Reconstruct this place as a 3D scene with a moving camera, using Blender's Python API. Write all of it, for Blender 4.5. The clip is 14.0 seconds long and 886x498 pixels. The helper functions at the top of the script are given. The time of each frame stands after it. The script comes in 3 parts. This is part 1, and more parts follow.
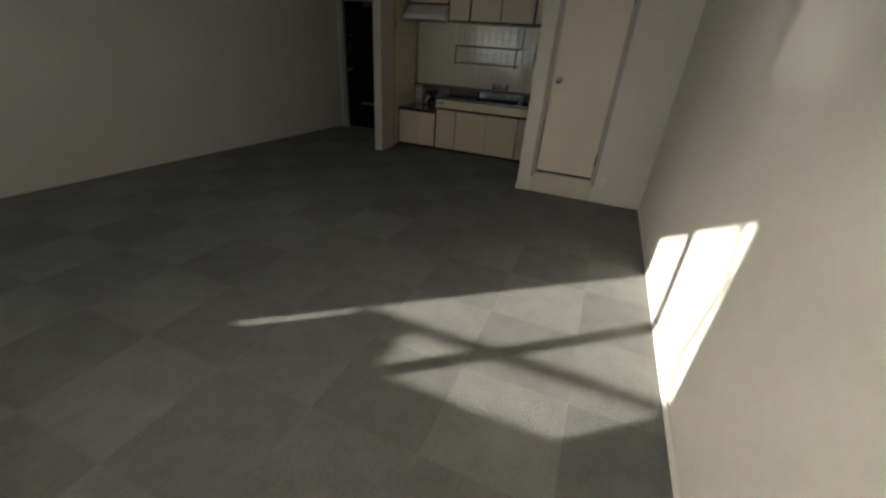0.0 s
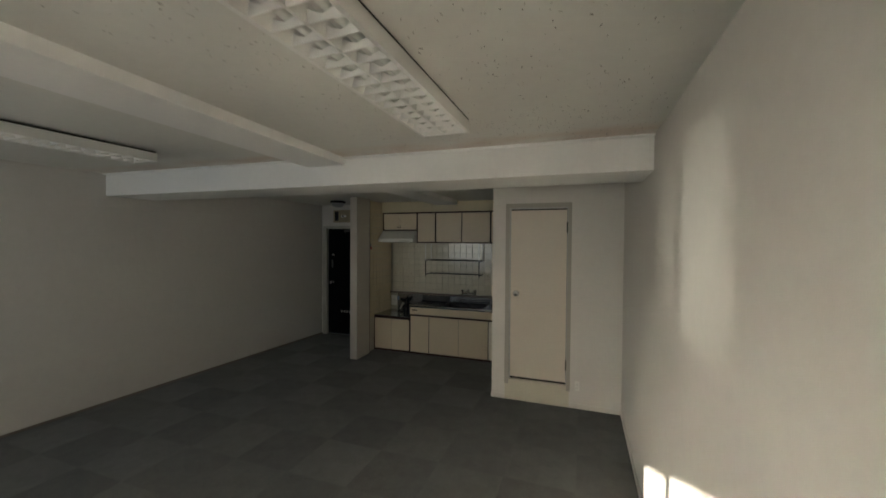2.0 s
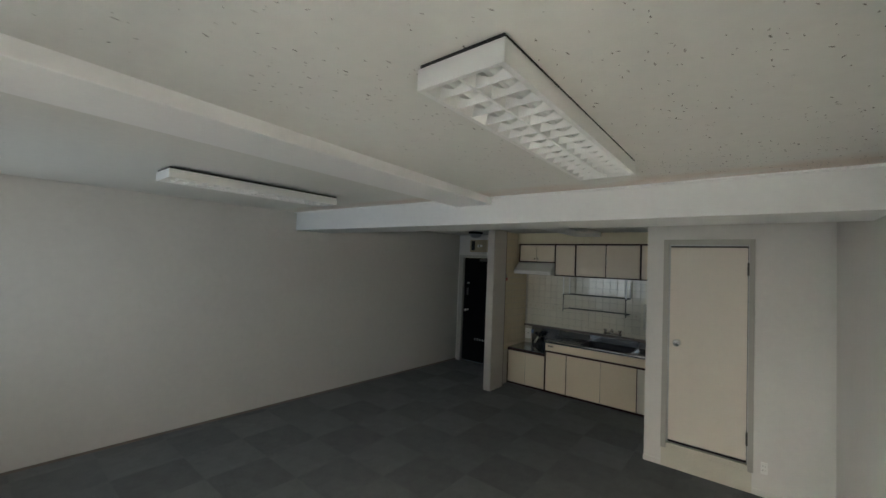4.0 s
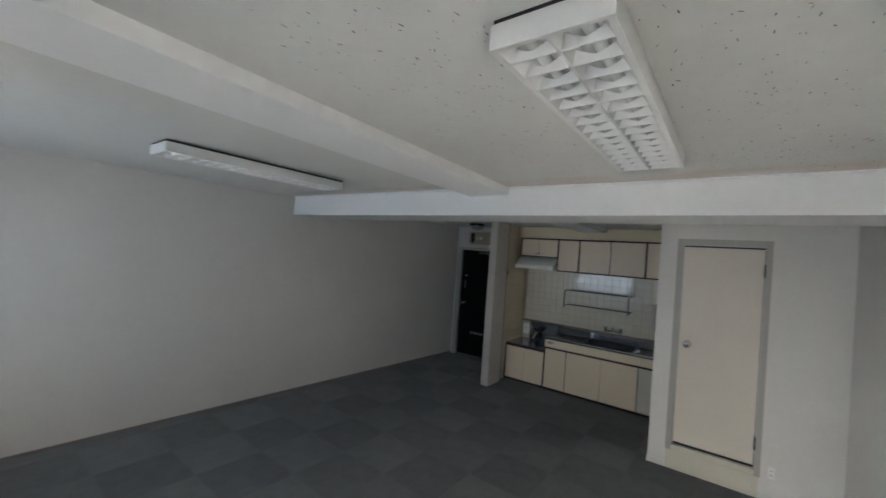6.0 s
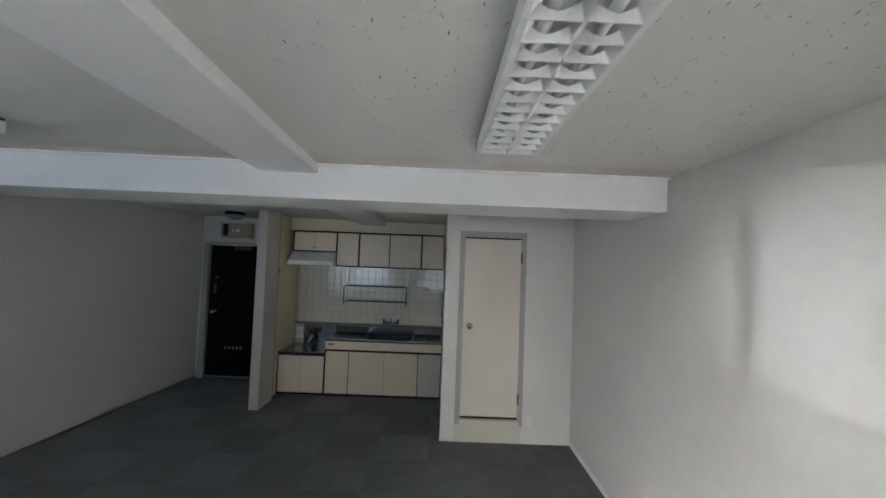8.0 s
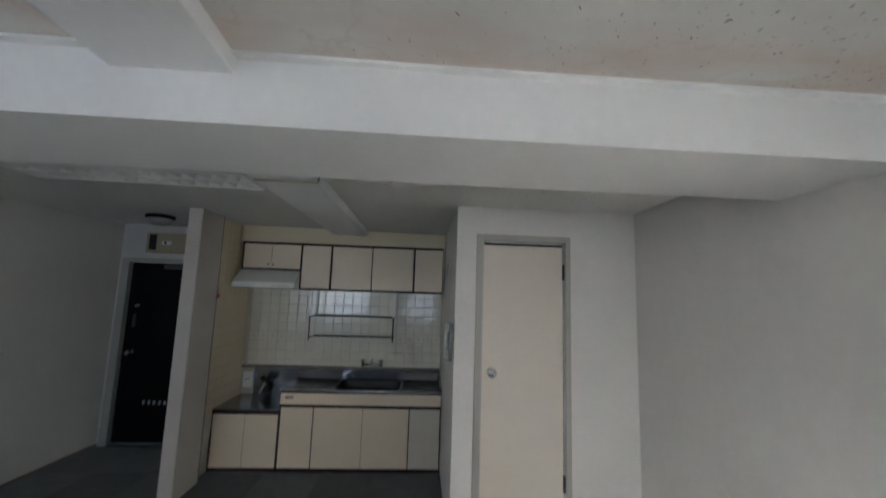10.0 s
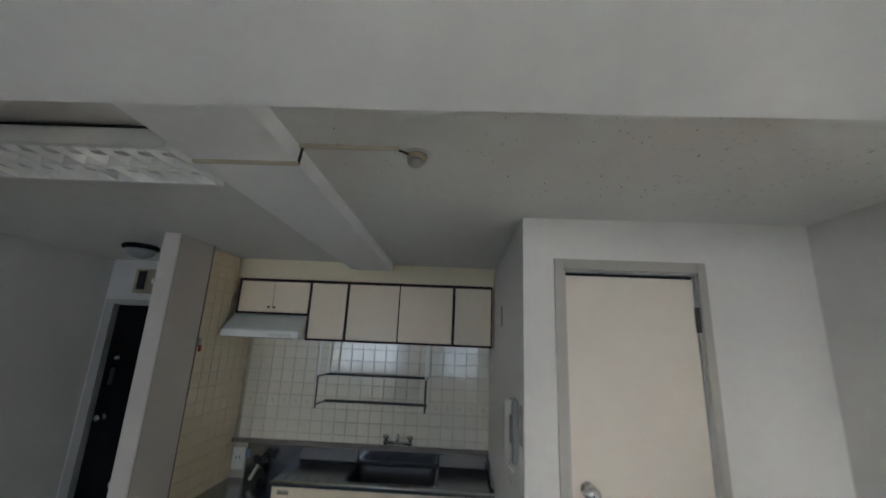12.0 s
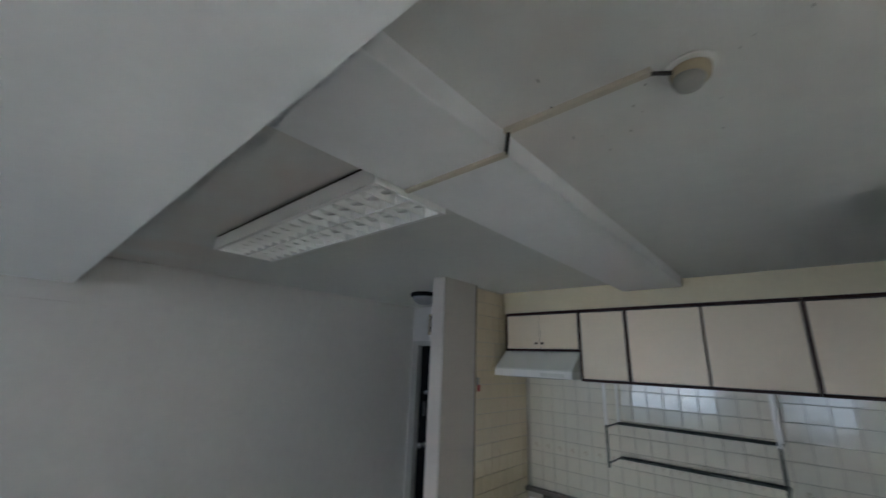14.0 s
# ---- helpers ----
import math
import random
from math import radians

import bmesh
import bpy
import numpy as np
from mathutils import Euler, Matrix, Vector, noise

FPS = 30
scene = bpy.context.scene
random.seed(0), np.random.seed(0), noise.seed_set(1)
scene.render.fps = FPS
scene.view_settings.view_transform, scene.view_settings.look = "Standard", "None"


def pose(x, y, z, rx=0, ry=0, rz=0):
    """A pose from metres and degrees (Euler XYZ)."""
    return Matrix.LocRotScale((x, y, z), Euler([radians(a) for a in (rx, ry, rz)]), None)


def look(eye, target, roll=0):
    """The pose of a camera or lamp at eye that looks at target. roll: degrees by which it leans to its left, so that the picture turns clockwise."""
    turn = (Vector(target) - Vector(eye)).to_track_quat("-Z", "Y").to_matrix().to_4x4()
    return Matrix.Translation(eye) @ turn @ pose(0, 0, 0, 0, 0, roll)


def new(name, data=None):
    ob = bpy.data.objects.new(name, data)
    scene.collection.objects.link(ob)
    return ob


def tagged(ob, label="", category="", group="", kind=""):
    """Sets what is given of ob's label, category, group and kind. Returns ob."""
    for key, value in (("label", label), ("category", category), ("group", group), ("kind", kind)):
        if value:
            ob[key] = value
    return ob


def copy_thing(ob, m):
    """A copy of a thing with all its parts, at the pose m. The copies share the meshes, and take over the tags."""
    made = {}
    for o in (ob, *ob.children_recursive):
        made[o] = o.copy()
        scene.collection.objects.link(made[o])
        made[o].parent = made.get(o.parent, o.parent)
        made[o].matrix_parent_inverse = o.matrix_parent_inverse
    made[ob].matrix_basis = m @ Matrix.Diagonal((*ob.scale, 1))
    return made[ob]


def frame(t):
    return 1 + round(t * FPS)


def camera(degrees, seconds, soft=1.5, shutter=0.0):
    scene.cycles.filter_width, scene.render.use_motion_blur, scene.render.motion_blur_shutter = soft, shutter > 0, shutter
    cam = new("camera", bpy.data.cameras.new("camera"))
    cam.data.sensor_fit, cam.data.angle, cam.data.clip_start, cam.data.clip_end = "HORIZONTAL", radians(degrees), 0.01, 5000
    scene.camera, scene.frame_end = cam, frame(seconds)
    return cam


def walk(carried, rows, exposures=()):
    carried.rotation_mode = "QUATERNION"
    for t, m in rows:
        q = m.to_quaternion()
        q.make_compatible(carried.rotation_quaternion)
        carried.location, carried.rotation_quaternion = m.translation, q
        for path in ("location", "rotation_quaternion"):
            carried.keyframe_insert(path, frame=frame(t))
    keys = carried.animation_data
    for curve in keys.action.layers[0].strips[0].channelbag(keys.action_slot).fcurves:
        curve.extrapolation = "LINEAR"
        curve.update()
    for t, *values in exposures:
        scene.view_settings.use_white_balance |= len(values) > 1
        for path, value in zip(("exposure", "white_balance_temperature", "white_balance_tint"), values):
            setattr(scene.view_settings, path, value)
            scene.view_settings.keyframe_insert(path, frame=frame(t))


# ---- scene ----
cam = camera(98.5, 14.0, shutter=0.4)
METRES, EYE, TILT, LEAN, TURN = 8.0, 1.5, 0.0, 0.0, 21.0
PATH = [
    (0, (-0.008, -0.089, 1.367), (-0.629, 1.568, 0.436), 4.1),
    (0.5, (0.113, 0.034, 1.419), (-0.453, 1.853, 0.809), 1.4),
    (1, (0.102, 0.03, 1.555), (-0.565, 1.901, 1.324), 0.5),
    (1.5, (0.129, 0.036, 1.646), (-0.568, 1.905, 1.507), 0.5),
    (2, (0.148, 0.028, 1.704), (-0.533, 1.908, 1.665), 0.4),
    (2.5, (0.153, 0.021, 1.792), (-0.554, 1.889, 1.899), 0.7),
    (3, (0.116, 0.01, 1.815), (-0.8, 1.783, 1.945), 0.5),
    (3.5, (0.077, -0.005, 1.814), (-1.06, 1.638, 1.892), 1.3),
    (3.7, (0.057, -0.016, 1.816), (-1.171, 1.56, 1.908), 1.4),
    (5.8, (-0.168, -0.043, 1.794), (-1.45, 1.492, 1.794), 4.2),
    (6, (-0.21, -0.017, 1.809), (-1.419, 1.576, 1.836), 4.2),
    (6.5, (-0.374, 0.102, 1.758), (-1.278, 1.876, 1.944), 4.1),
    (6.8, (-0.479, 0.152, 1.757), (-1.213, 2.001, 1.968), 5.2),
    (7, (-0.547, 0.163, 1.757), (-1.08, 2.079, 1.97), 5.2),
    (7.5, (-0.697, 0.156, 1.774), (-0.79, 2.149, 1.91), 1.7),
    (7.7, (-0.741, 0.174, 1.778), (-0.771, 2.173, 1.855), 2.1),
    (9.8, (-1.008, 1.358, 1.633), (-0.913, 3.353, 1.73), 1.5),
    (10, (-1.007, 1.467, 1.668), (-0.9, 3.45, 1.91), 1.9),
    (10.5, (-1.069, 1.716, 1.736), (-0.945, 3.681, 2.089), 1.9),
    (10.8, (-1.109, 1.861, 1.744), (-0.989, 3.813, 2.165), 0.4),
    (11, (-1.119, 1.954, 1.745), (-0.971, 3.906, 2.155), -0.5),
    (11.5, (-1.097, 2.173, 1.704), (-1.044, 4.132, 2.104), 0.3),
    (12, (-1.066, 2.402, 1.724), (-1.146, 4.346, 2.19), 2.5),
    (12.2, (-1.075, 2.492, 1.723), (-1.209, 4.412, 2.264), 2.2),
    (12.5, (-1.103, 2.618, 1.721), (-1.291, 4.532, 2.269), 0.8),
    (13, (-1.126, 2.779, 1.75), (-1.484, 4.659, 2.331), -1.1),
    (13.5, (-1.117, 2.822, 1.769), (-1.991, 4.512, 2.383), 0.2),
    (14, (-1.147, 2.818, 1.779), (-2.441, 4.236, 2.338), 2.3),
]
EXPOSURES = [(0.0, 1.68, 6550, 6), (1.5, 1.95, 6750, 7), (3.0, 2.24, 6300, 4), (6.0, 2.62, 5600, 9), (7.5, 2.67, 5500, 9), (10.0, 2.72, 5540, 10), (12.0, 3.04, 5560, 9), (13.0, 3.10, 5560, 9), (14.0, 3.20, 5380, 9)]
walk(cam, [(t, look(eye, target, roll)) for t, eye, target, roll in PATH], EXPOSURES)

# ---- world, sun and large lights ----
SUN_WAY = Vector((1.0, 0.79, -0.37)).normalized()
SUN_UP = math.asin(-SUN_WAY.z)
world = bpy.data.worlds.new("sky")
scene.world = world
world.use_nodes = True
wn = world.node_tree
sky = wn.nodes.new("ShaderNodeTexSky")
sky.sky_type, sky.sun_disc = "NISHITA", False
sky.sun_elevation = SUN_UP
sky.sun_rotation = math.atan2(-SUN_WAY.x, -SUN_WAY.y)
wn.links.new(sky.outputs[0], wn.nodes["Background"].inputs[0])
wn.nodes["Background"].inputs[1].default_value = 0.02
sun = new("sun", bpy.data.lights.new("sun", "SUN"))
sun.data.energy, sun.data.angle, sun.data.color = 5.0, radians(0.6), (1.0, 0.90, 0.76)
sun.matrix_world = look((-30, -30, 20), Vector((-30, -30, 20)) + SUN_WAY)

# ---- plan ----
XR = 0.54                      # right wall
XL0, XL1 = -4.60, -4.32        # left wall at the window end and at the door end
YS, YN = -0.95, 5.86           # window wall, far wall
YT = 4.15                      # front of the washroom
XP = -0.763                    # washroom's kitchen side
XK = -2.90                     # kitchen's left side
ZC, ZK = 2.335, 2.31           # ceilings
BEAM = (2.54, 3.02, 2.13)      # front, back, underside
WINDOWS = [(-4.27, -2.37), (-1.43, -0.45)]
SILL, HEAD = 0.855, 2.12


def xl(y):
    return XL0 + (XL1 - XL0) * (y - YS) / (YN - YS)


# ---- materials ----
def material(name, colour, rough=0.6, metal=0.0, vary=0.06, scale=6.0, bump=0.0, bump_scale=200.0, spec=0.5, coat=0.0, per_object=0.0):
    m = bpy.data.materials.new(name)
    m.use_nodes = True
    t = m.node_tree
    b = t.nodes["Principled BSDF"]
    b.inputs["Roughness"].default_value, b.inputs["Metallic"].default_value = rough, metal
    b.inputs["Specular IOR Level"].default_value, b.inputs["Coat Weight"].default_value = spec, coat
    co = t.nodes.new("ShaderNodeTexCoord")
    n1 = t.nodes.new("ShaderNodeTexNoise")
    n1.inputs["Scale"].default_value, n1.inputs["Detail"].default_value = scale, 5
    t.links.new(co.outputs["Object"], n1.inputs["Vector"])
    n2 = t.nodes.new("ShaderNodeTexNoise")
    n2.inputs["Scale"].default_value, n2.inputs["Detail"].default_value = scale * 14, 3
    t.links.new(co.outputs["Object"], n2.inputs["Vector"])
    add = t.nodes.new("ShaderNodeMath")
    add.operation = "ADD"
    t.links.new(n1.outputs["Fac"], add.inputs[0])
    t.links.new(n2.outputs["Fac"], add.inputs[1])
    fac = add
    if per_object:
        info = t.nodes.new("ShaderNodeObjectInfo")
        mul = t.nodes.new("ShaderNodeMath")
        mul.operation, mul.inputs[1].default_value, mul.inputs[2].default_value = "MULTIPLY_ADD", per_object, -per_object / 2
        t.links.new(info.outputs["Random"], mul.inputs[0])
        fac = t.nodes.new("ShaderNodeMath")
        fac.operation = "ADD"
        t.links.new(add.outputs[0], fac.inputs[0])
        t.links.new(mul.outputs[0], fac.inputs[1])
    ramp = t.nodes.new("ShaderNodeMapRange")
    ramp.inputs["From Min"].default_value, ramp.inputs["From Max"].default_value = 0.6, 1.4
    ramp.inputs["To Min"].default_value, ramp.inputs["To Max"].default_value = 1 - vary, 1 + vary
    ramp.clamp = False
    t.links.new(fac.outputs[0], ramp.inputs["Value"])
    mix = t.nodes.new("ShaderNodeVectorMath")
    mix.operation = "SCALE"
    mix.inputs[0].default_value = colour
    t.links.new(ramp.outputs[0], mix.inputs["Scale"])
    t.links.new(mix.outputs[0], b.inputs["Base Color"])
    r2 = t.nodes.new("ShaderNodeMapRange")
    r2.inputs["From Min"].default_value, r2.inputs["From Max"].default_value = 0.6, 1.4
    r2.inputs["To Min"].default_value, r2.inputs["To Max"].default_value = max(rough * 0.85, 0.02), min(rough * 1.15, 1)
    t.links.new(add.outputs[0], r2.inputs["Value"])
    t.links.new(r2.outputs[0], b.inputs["Roughness"])
    if bump:
        n3 = t.nodes.new("ShaderNodeTexNoise")
        n3.inputs["Scale"].default_value, n3.inputs["Detail"].default_value = bump_scale, 4
        t.links.new(co.outputs["Object"], n3.inputs["Vector"])
        bp = t.nodes.new("ShaderNodeBump")
        bp.inputs["Strength"].default_value, bp.inputs["Distance"].default_value = bump, 0.003
        t.links.new(n3.outputs["Fac"], bp.inputs["Height"])
        t.links.new(bp.outputs[0], b.inputs["Normal"])
    return m


def tint(m, colour, mask_nodes):
    """Mixes a second colour into a material by a mask socket that mask_nodes(tree, coordinates) returns."""
    t = m.node_tree
    b = t.nodes["Principled BSDF"]
    old = b.inputs["Base Color"].links[0].from_socket
    co = next(n for n in t.nodes if n.type == "TEX_COORD")
    mask = mask_nodes(t, co.outputs["Object"])
    mx = t.nodes.new("ShaderNodeMix")
    mx.data_type = "RGBA"
    t.links.new(mask, mx.inputs["Factor"])
    t.links.new(old, mx.inputs["A"])
    mx.inputs["B"].default_value = (*colour, 1)
    t.links.new(mx.outputs["Result"], b.inputs["Base Color"])
    return m


def noise_mask(t, vec, scale, low, high, detail=3.0, stretch=(1, 1, 1)):
    mp = t.nodes.new("ShaderNodeMapping")
    mp.inputs["Scale"].default_value = stretch
    t.links.new(vec, mp.inputs["Vector"])
    n = t.nodes.new("ShaderNodeTexNoise")
    n.inputs["Scale"].default_value, n.inputs["Detail"].default_value = scale, detail
    t.links.new(mp.outputs[0], n.inputs["Vector"])
    r = t.nodes.new("ShaderNodeMapRange")
    r.inputs["From Min"].default_value, r.inputs["From Max"].default_value = low, high
    t.links.new(n.outputs["Fac"], r.inputs["Value"])
    return r.outputs[0]


def contour(t, vec, scale, level, width):
    """A mask along a noise's contour line, like the edge of a dried water stain."""
    n = t.nodes.new("ShaderNodeTexNoise")
    n.inputs["Scale"].default_value, n.inputs["Detail"].default_value = scale, 4
    t.links.new(vec, n.inputs["Vector"])
    d = t.nodes.new("ShaderNodeMath")
    d.operation, d.inputs[1].default_value = "SUBTRACT", level
    t.links.new(n.outputs["Fac"], d.inputs[0])
    a = t.nodes.new("ShaderNodeMath")
    a.operation = "ABSOLUTE"
    t.links.new(d.outputs[0], a.inputs[0])
    r = t.nodes.new("ShaderNodeMapRange")
    r.inputs["From Min"].default_value, r.inputs["From Max"].default_value = width, 0.0
    r.inputs["To Max"].default_value = 0.6
    t.links.new(a.outputs[0], r.inputs["Value"])
    return r.outputs[0]


def times(t, a, b):
    m = t.nodes.new("ShaderNodeMath")
    m.operation = "MULTIPLY"
    t.links.new(a, m.inputs[0])
    t.links.new(b, m.inputs[1])
    return m.outputs[0]


def band(t, vec, axis, low, high):
    s = t.nodes.new("ShaderNodeSeparateXYZ")
    t.links.new(vec, s.inputs[0])
    r = t.nodes.new("ShaderNodeMapRange")
    r.inputs["From Min"].default_value, r.inputs["From Max"].default_value = low, high
    t.links.new(s.outputs[axis], r.inputs["Value"])
    return r.outputs[0]


def sheen(m, weight):
    b = m.node_tree.nodes["Principled BSDF"]
    b.inputs["Sheen Weight"].default_value, b.inputs["Sheen Roughness"].default_value = weight, 0.5
    return m


def island_material(name, dark, light):
    """A colour between two, by the island of the mesh."""
    m = bpy.data.materials.new(name)
    m.use_nodes = True
    t = m.node_tree
    b = t.nodes["Principled BSDF"]
    b.inputs["Roughness"].default_value = 0.9
    geo = t.nodes.new("ShaderNodeNewGeometry")
    mx = t.nodes.new("ShaderNodeMix")
    mx.data_type = "RGBA"
    mx.inputs["A"].default_value, mx.inputs["B"].default_value = (*dark, 1), (*light, 1)
    t.links.new(geo.outputs["Random Per Island"], mx.inputs["Factor"])
    t.links.new(mx.outputs["Result"], b.inputs["Base Color"])
    return m


WALL = material("wallpaper", (0.70, 0.675, 0.635), 0.75, vary=0.035, scale=1.6, bump=0.25, bump_scale=160, spec=0.3)
# darker and browner than WALL, used on the kitchen wall end only
WALL_END = material("wall end tone", (0.52, 0.48, 0.435), 0.7, vary=0.03, scale=2.0, bump=0.2, bump_scale=150, spec=0.3)
# WALL darkened: the weaker light on these walls is put into the colour
WALL_DIM = material("dimmed wallpaper", (0.575, 0.555, 0.525), 0.75, vary=0.04, scale=1.3, bump=0.25, bump_scale=160, spec=0.3)
BEAMF = material("main beam paper", (0.79, 0.785, 0.775), 0.7, vary=0.03, scale=2.0, bump=0.25, bump_scale=150, spec=0.3)
BEAMP = material("beam paper", (0.79, 0.785, 0.785), 0.7, vary=0.03, scale=2.0, bump=0.25, bump_scale=150, spec=0.3)
CEIL = material("acoustic ceiling", (0.675, 0.67, 0.64), 0.85, vary=0.04, scale=1.4, bump=0.35, bump_scale=120, spec=0.2)
tint(CEIL, (0.63, 0.555, 0.50), lambda t, v: times(t, times(t, band(t, v, 1, 2.25, 2.38), band(t, v, 1, 2.62, 2.55)), noise_mask(t, v, 3.5, 0.34, 0.60, 6, (0.5, 1.6, 1))))
tint(CEIL, (0.66, 0.60, 0.55), lambda t, v: times(t, times(t, band(t, v, 1, 2.95, 3.0), band(t, v, 1, 3.9, 3.3)), noise_mask(t, v, 2.2, 0.42, 0.62, 5)))
tint(CEIL, (0.60, 0.52, 0.45), lambda t, v: times(t, times(t, band(t, v, 1, 2.27, 2.36), band(t, v, 1, 2.62, 2.55)), contour(t, v, 3.5, 0.52, 0.014)))
# one carpet in two tones: the turned pile's shading is put into the colours
CARPETS = [material("carpet dark", (0.120, 0.124, 0.122), 0.97, vary=0.24, scale=7, bump=1.0, bump_scale=170, spec=0.08, per_object=0.22),
           material("carpet light", (0.144, 0.149, 0.146), 0.97, vary=0.24, scale=7, bump=1.0, bump_scale=170, spec=0.08, per_object=0.26)]
for c in CARPETS:
    next(n for n in c.node_tree.nodes if n.type == "BUMP").inputs["Distance"].default_value = 0.005
    sheen(c, 0.12)
DOORM = material("cream door", (0.70, 0.635, 0.545), 0.36, vary=0.02, scale=2, spec=0.35)
FRAMEM = material("door frame paint", (0.41, 0.385, 0.34), 0.4, vary=0.04, scale=6)
KICK = material("cream kick board", (0.62, 0.58, 0.48), 0.5, vary=0.04, scale=5)
CREAM = material("cream laminate", (0.75, 0.635, 0.475), 0.35, vary=0.03, scale=3, spec=0.4)
BROWN = material("dark brown edging", (0.036, 0.016, 0.012), 0.5, vary=0.2, scale=8, spec=0.16)
DARK = material("dark gap", (0.012, 0.011, 0.010), 0.8, vary=0.2)
BLACK = material("black door paint", (0.004, 0.004, 0.004), 0.8, vary=0.15, scale=5, spec=0.12)
STEEL = material("brushed steel", (0.31, 0.318, 0.34), 0.21, 1.0, vary=0.05, scale=4)
BASIN = material("basin steel", (0.06, 0.06, 0.065), 0.4, 1.0, vary=0.08, scale=4)
CHROME = material("chrome", (0.72, 0.72, 0.72), 0.14, 1.0, vary=0.04)
TILEB = material("glazed pale tile", (0.74, 0.70, 0.585), 0.13, vary=0.03, scale=3, spec=0.9, coat=0.35, per_object=0.5)
TILEM = material("glazed cream tile", (0.67, 0.57, 0.40), 0.08, vary=0.03, scale=3, spec=0.8, per_object=0.5)
GROUT = material("grout", (0.51, 0.475, 0.40), 0.9, vary=0.15, scale=20)
KWALL = material("kitchen paint", (0.70, 0.61, 0.42), 0.55, vary=0.04, scale=3)
LAMPW = material("lamp enamel", (0.74, 0.735, 0.72), 0.45, vary=0.03, scale=4)
PIT = island_material("ceiling pits", (0.10, 0.09, 0.08), (0.48, 0.46, 0.43))
BLUE = material("blue label", (0.22, 0.27, 0.42), 0.5, vary=0.1, scale=20)
MOTIF = material("printed motif", (0.52, 0.45, 0.34), 0.3, vary=0.2, scale=40)
WHITE = material("white enamel", (0.80, 0.79, 0.75), 0.4, vary=0.03, scale=4)
HOODM = material("hood enamel", (0.66, 0.66, 0.61), 0.35, vary=0.03, scale=4)
TUBEM = material("tube glass", (0.82, 0.83, 0.80), 0.25, vary=0.02)
RAIL = material("rack wire", (0.10, 0.11, 0.10), 0.35, 0.6, vary=0.2, scale=20)
DUCT = material("duct plastic", (0.52, 0.47, 0.37), 0.5, vary=0.08, scale=20)
FRAME2 = material("entrance frame paint", (0.38, 0.365, 0.335), 0.45, vary=0.04, scale=6)
GLOBE = material("milky glass", (0.25, 0.25, 0.26), 0.3, vary=0.03)
YELLOW = material("yellowed plastic", (0.36, 0.30, 0.20), 0.5, vary=0.08, scale=20)
GREYP = material("grey plastic", (0.30, 0.29, 0.27), 0.5, vary=0.08, scale=20)
PHONE = material("phone plastic", (0.52, 0.50, 0.44), 0.4, vary=0.05, scale=10)
ALU = material("aluminium", (0.45, 0.45, 0.44), 0.4, 0.8, vary=0.06)
BASE = material("baseboard", (0.16, 0.13, 0.11), 0.5, vary=0.1, scale=9)
LEDGE = material("brown ledge", (0.17, 0.14, 0.12), 0.4, vary=0.1, scale=9)
# one base cabinet door is darker and greyer than CREAM
GREYDOOR = material("greyer door tone", (0.60, 0.555, 0.47), 0.35, vary=0.03, scale=3)
HINGE = material("hinge metal", (0.07, 0.065, 0.06), 0.45, 0.5)
RED = material("red plastic", (0.42, 0.06, 0.07), 0.4)
GROUND = material("asphalt", (0.06, 0.06, 0.06), 0.9, vary=0.2, scale=2)
GLASS = bpy.data.materials.new("window glass")
GLASS.use_nodes = True
g = GLASS.node_tree.nodes["Principled BSDF"]
g.inputs["Transmission Weight"].default_value, g.inputs["Roughness"].default_value, g.inputs["IOR"].default_value = 1.0, 0.0, 1.45

# ---- building helpers ----
ORIGIN = {}


def thing(name, at, label, category, group="", kind=""):
    ob = new(name)
    ob.location = at
    ob.empty_display_size = 0.1
    ORIGIN[ob] = Vector(at)
    return tagged(ob, label, category, group, kind)


def part(name, bm, mat, parent=None, label="", smooth=False):
    """Links a bmesh, drawn in world metres, as one mesh object under a thing or part."""
    o = ORIGIN.get(parent, Vector())
    bmesh.ops.translate(bm, vec=-o, verts=bm.verts)
    me = bpy.data.meshes.new(name)
    if smooth:
        for f in bm.faces:
            f.smooth = True
    bm.to_mesh(me)
    bm.free()
    me.materials.append(mat)
    ob = new(name, me)
    if parent:
        ob.parent = parent
    ORIGIN[ob] = o
    if label:
        tagged(ob, label)
    return ob


def box(x0, x1, y0, y1, z0, z1, bevel=0.0, bm=None):
    one = bmesh.new()
    bmesh.ops.create_cube(one, size=1)
    for v in one.verts:
        v.co = Vector(((x0 + x1) / 2 + v.co.x * (x1 - x0), (y0 + y1) / 2 + v.co.y * (y1 - y0), (z0 + z1) / 2 + v.co.z * (z1 - z0)))
    if bevel:
        bmesh.ops.bevel(one, geom=one.edges[:], offset=bevel, segments=2, affect="EDGES", profile=0.6)
    if bm is None:
        return one
    tmp = bpy.data.meshes.new("tmp")
    one.to_mesh(tmp)
    one.free()
    bm.from_mesh(tmp)
    bpy.data.meshes.remove(tmp)
    return bm


def boxes(list_of, bevel=0.0):
    bm = bmesh.new()
    for b in list_of:
        box(*b, bevel=bevel, bm=bm)
    return bm


def rod(a, b, r, n=12, r2=None):
    a, b = Vector(a), Vector(b)
    bm = bmesh.new()
    bmesh.ops.create_cone(bm, cap_ends=True, segments=n, radius1=r, radius2=r if r2 is None else r2, depth=(b - a).length)
    q = (b - a).to_track_quat("Z", "Y").to_matrix().to_4x4()
    bmesh.ops.transform(bm, matrix=Matrix.Translation((a + b) / 2) @ q, verts=bm.verts)
    return bm


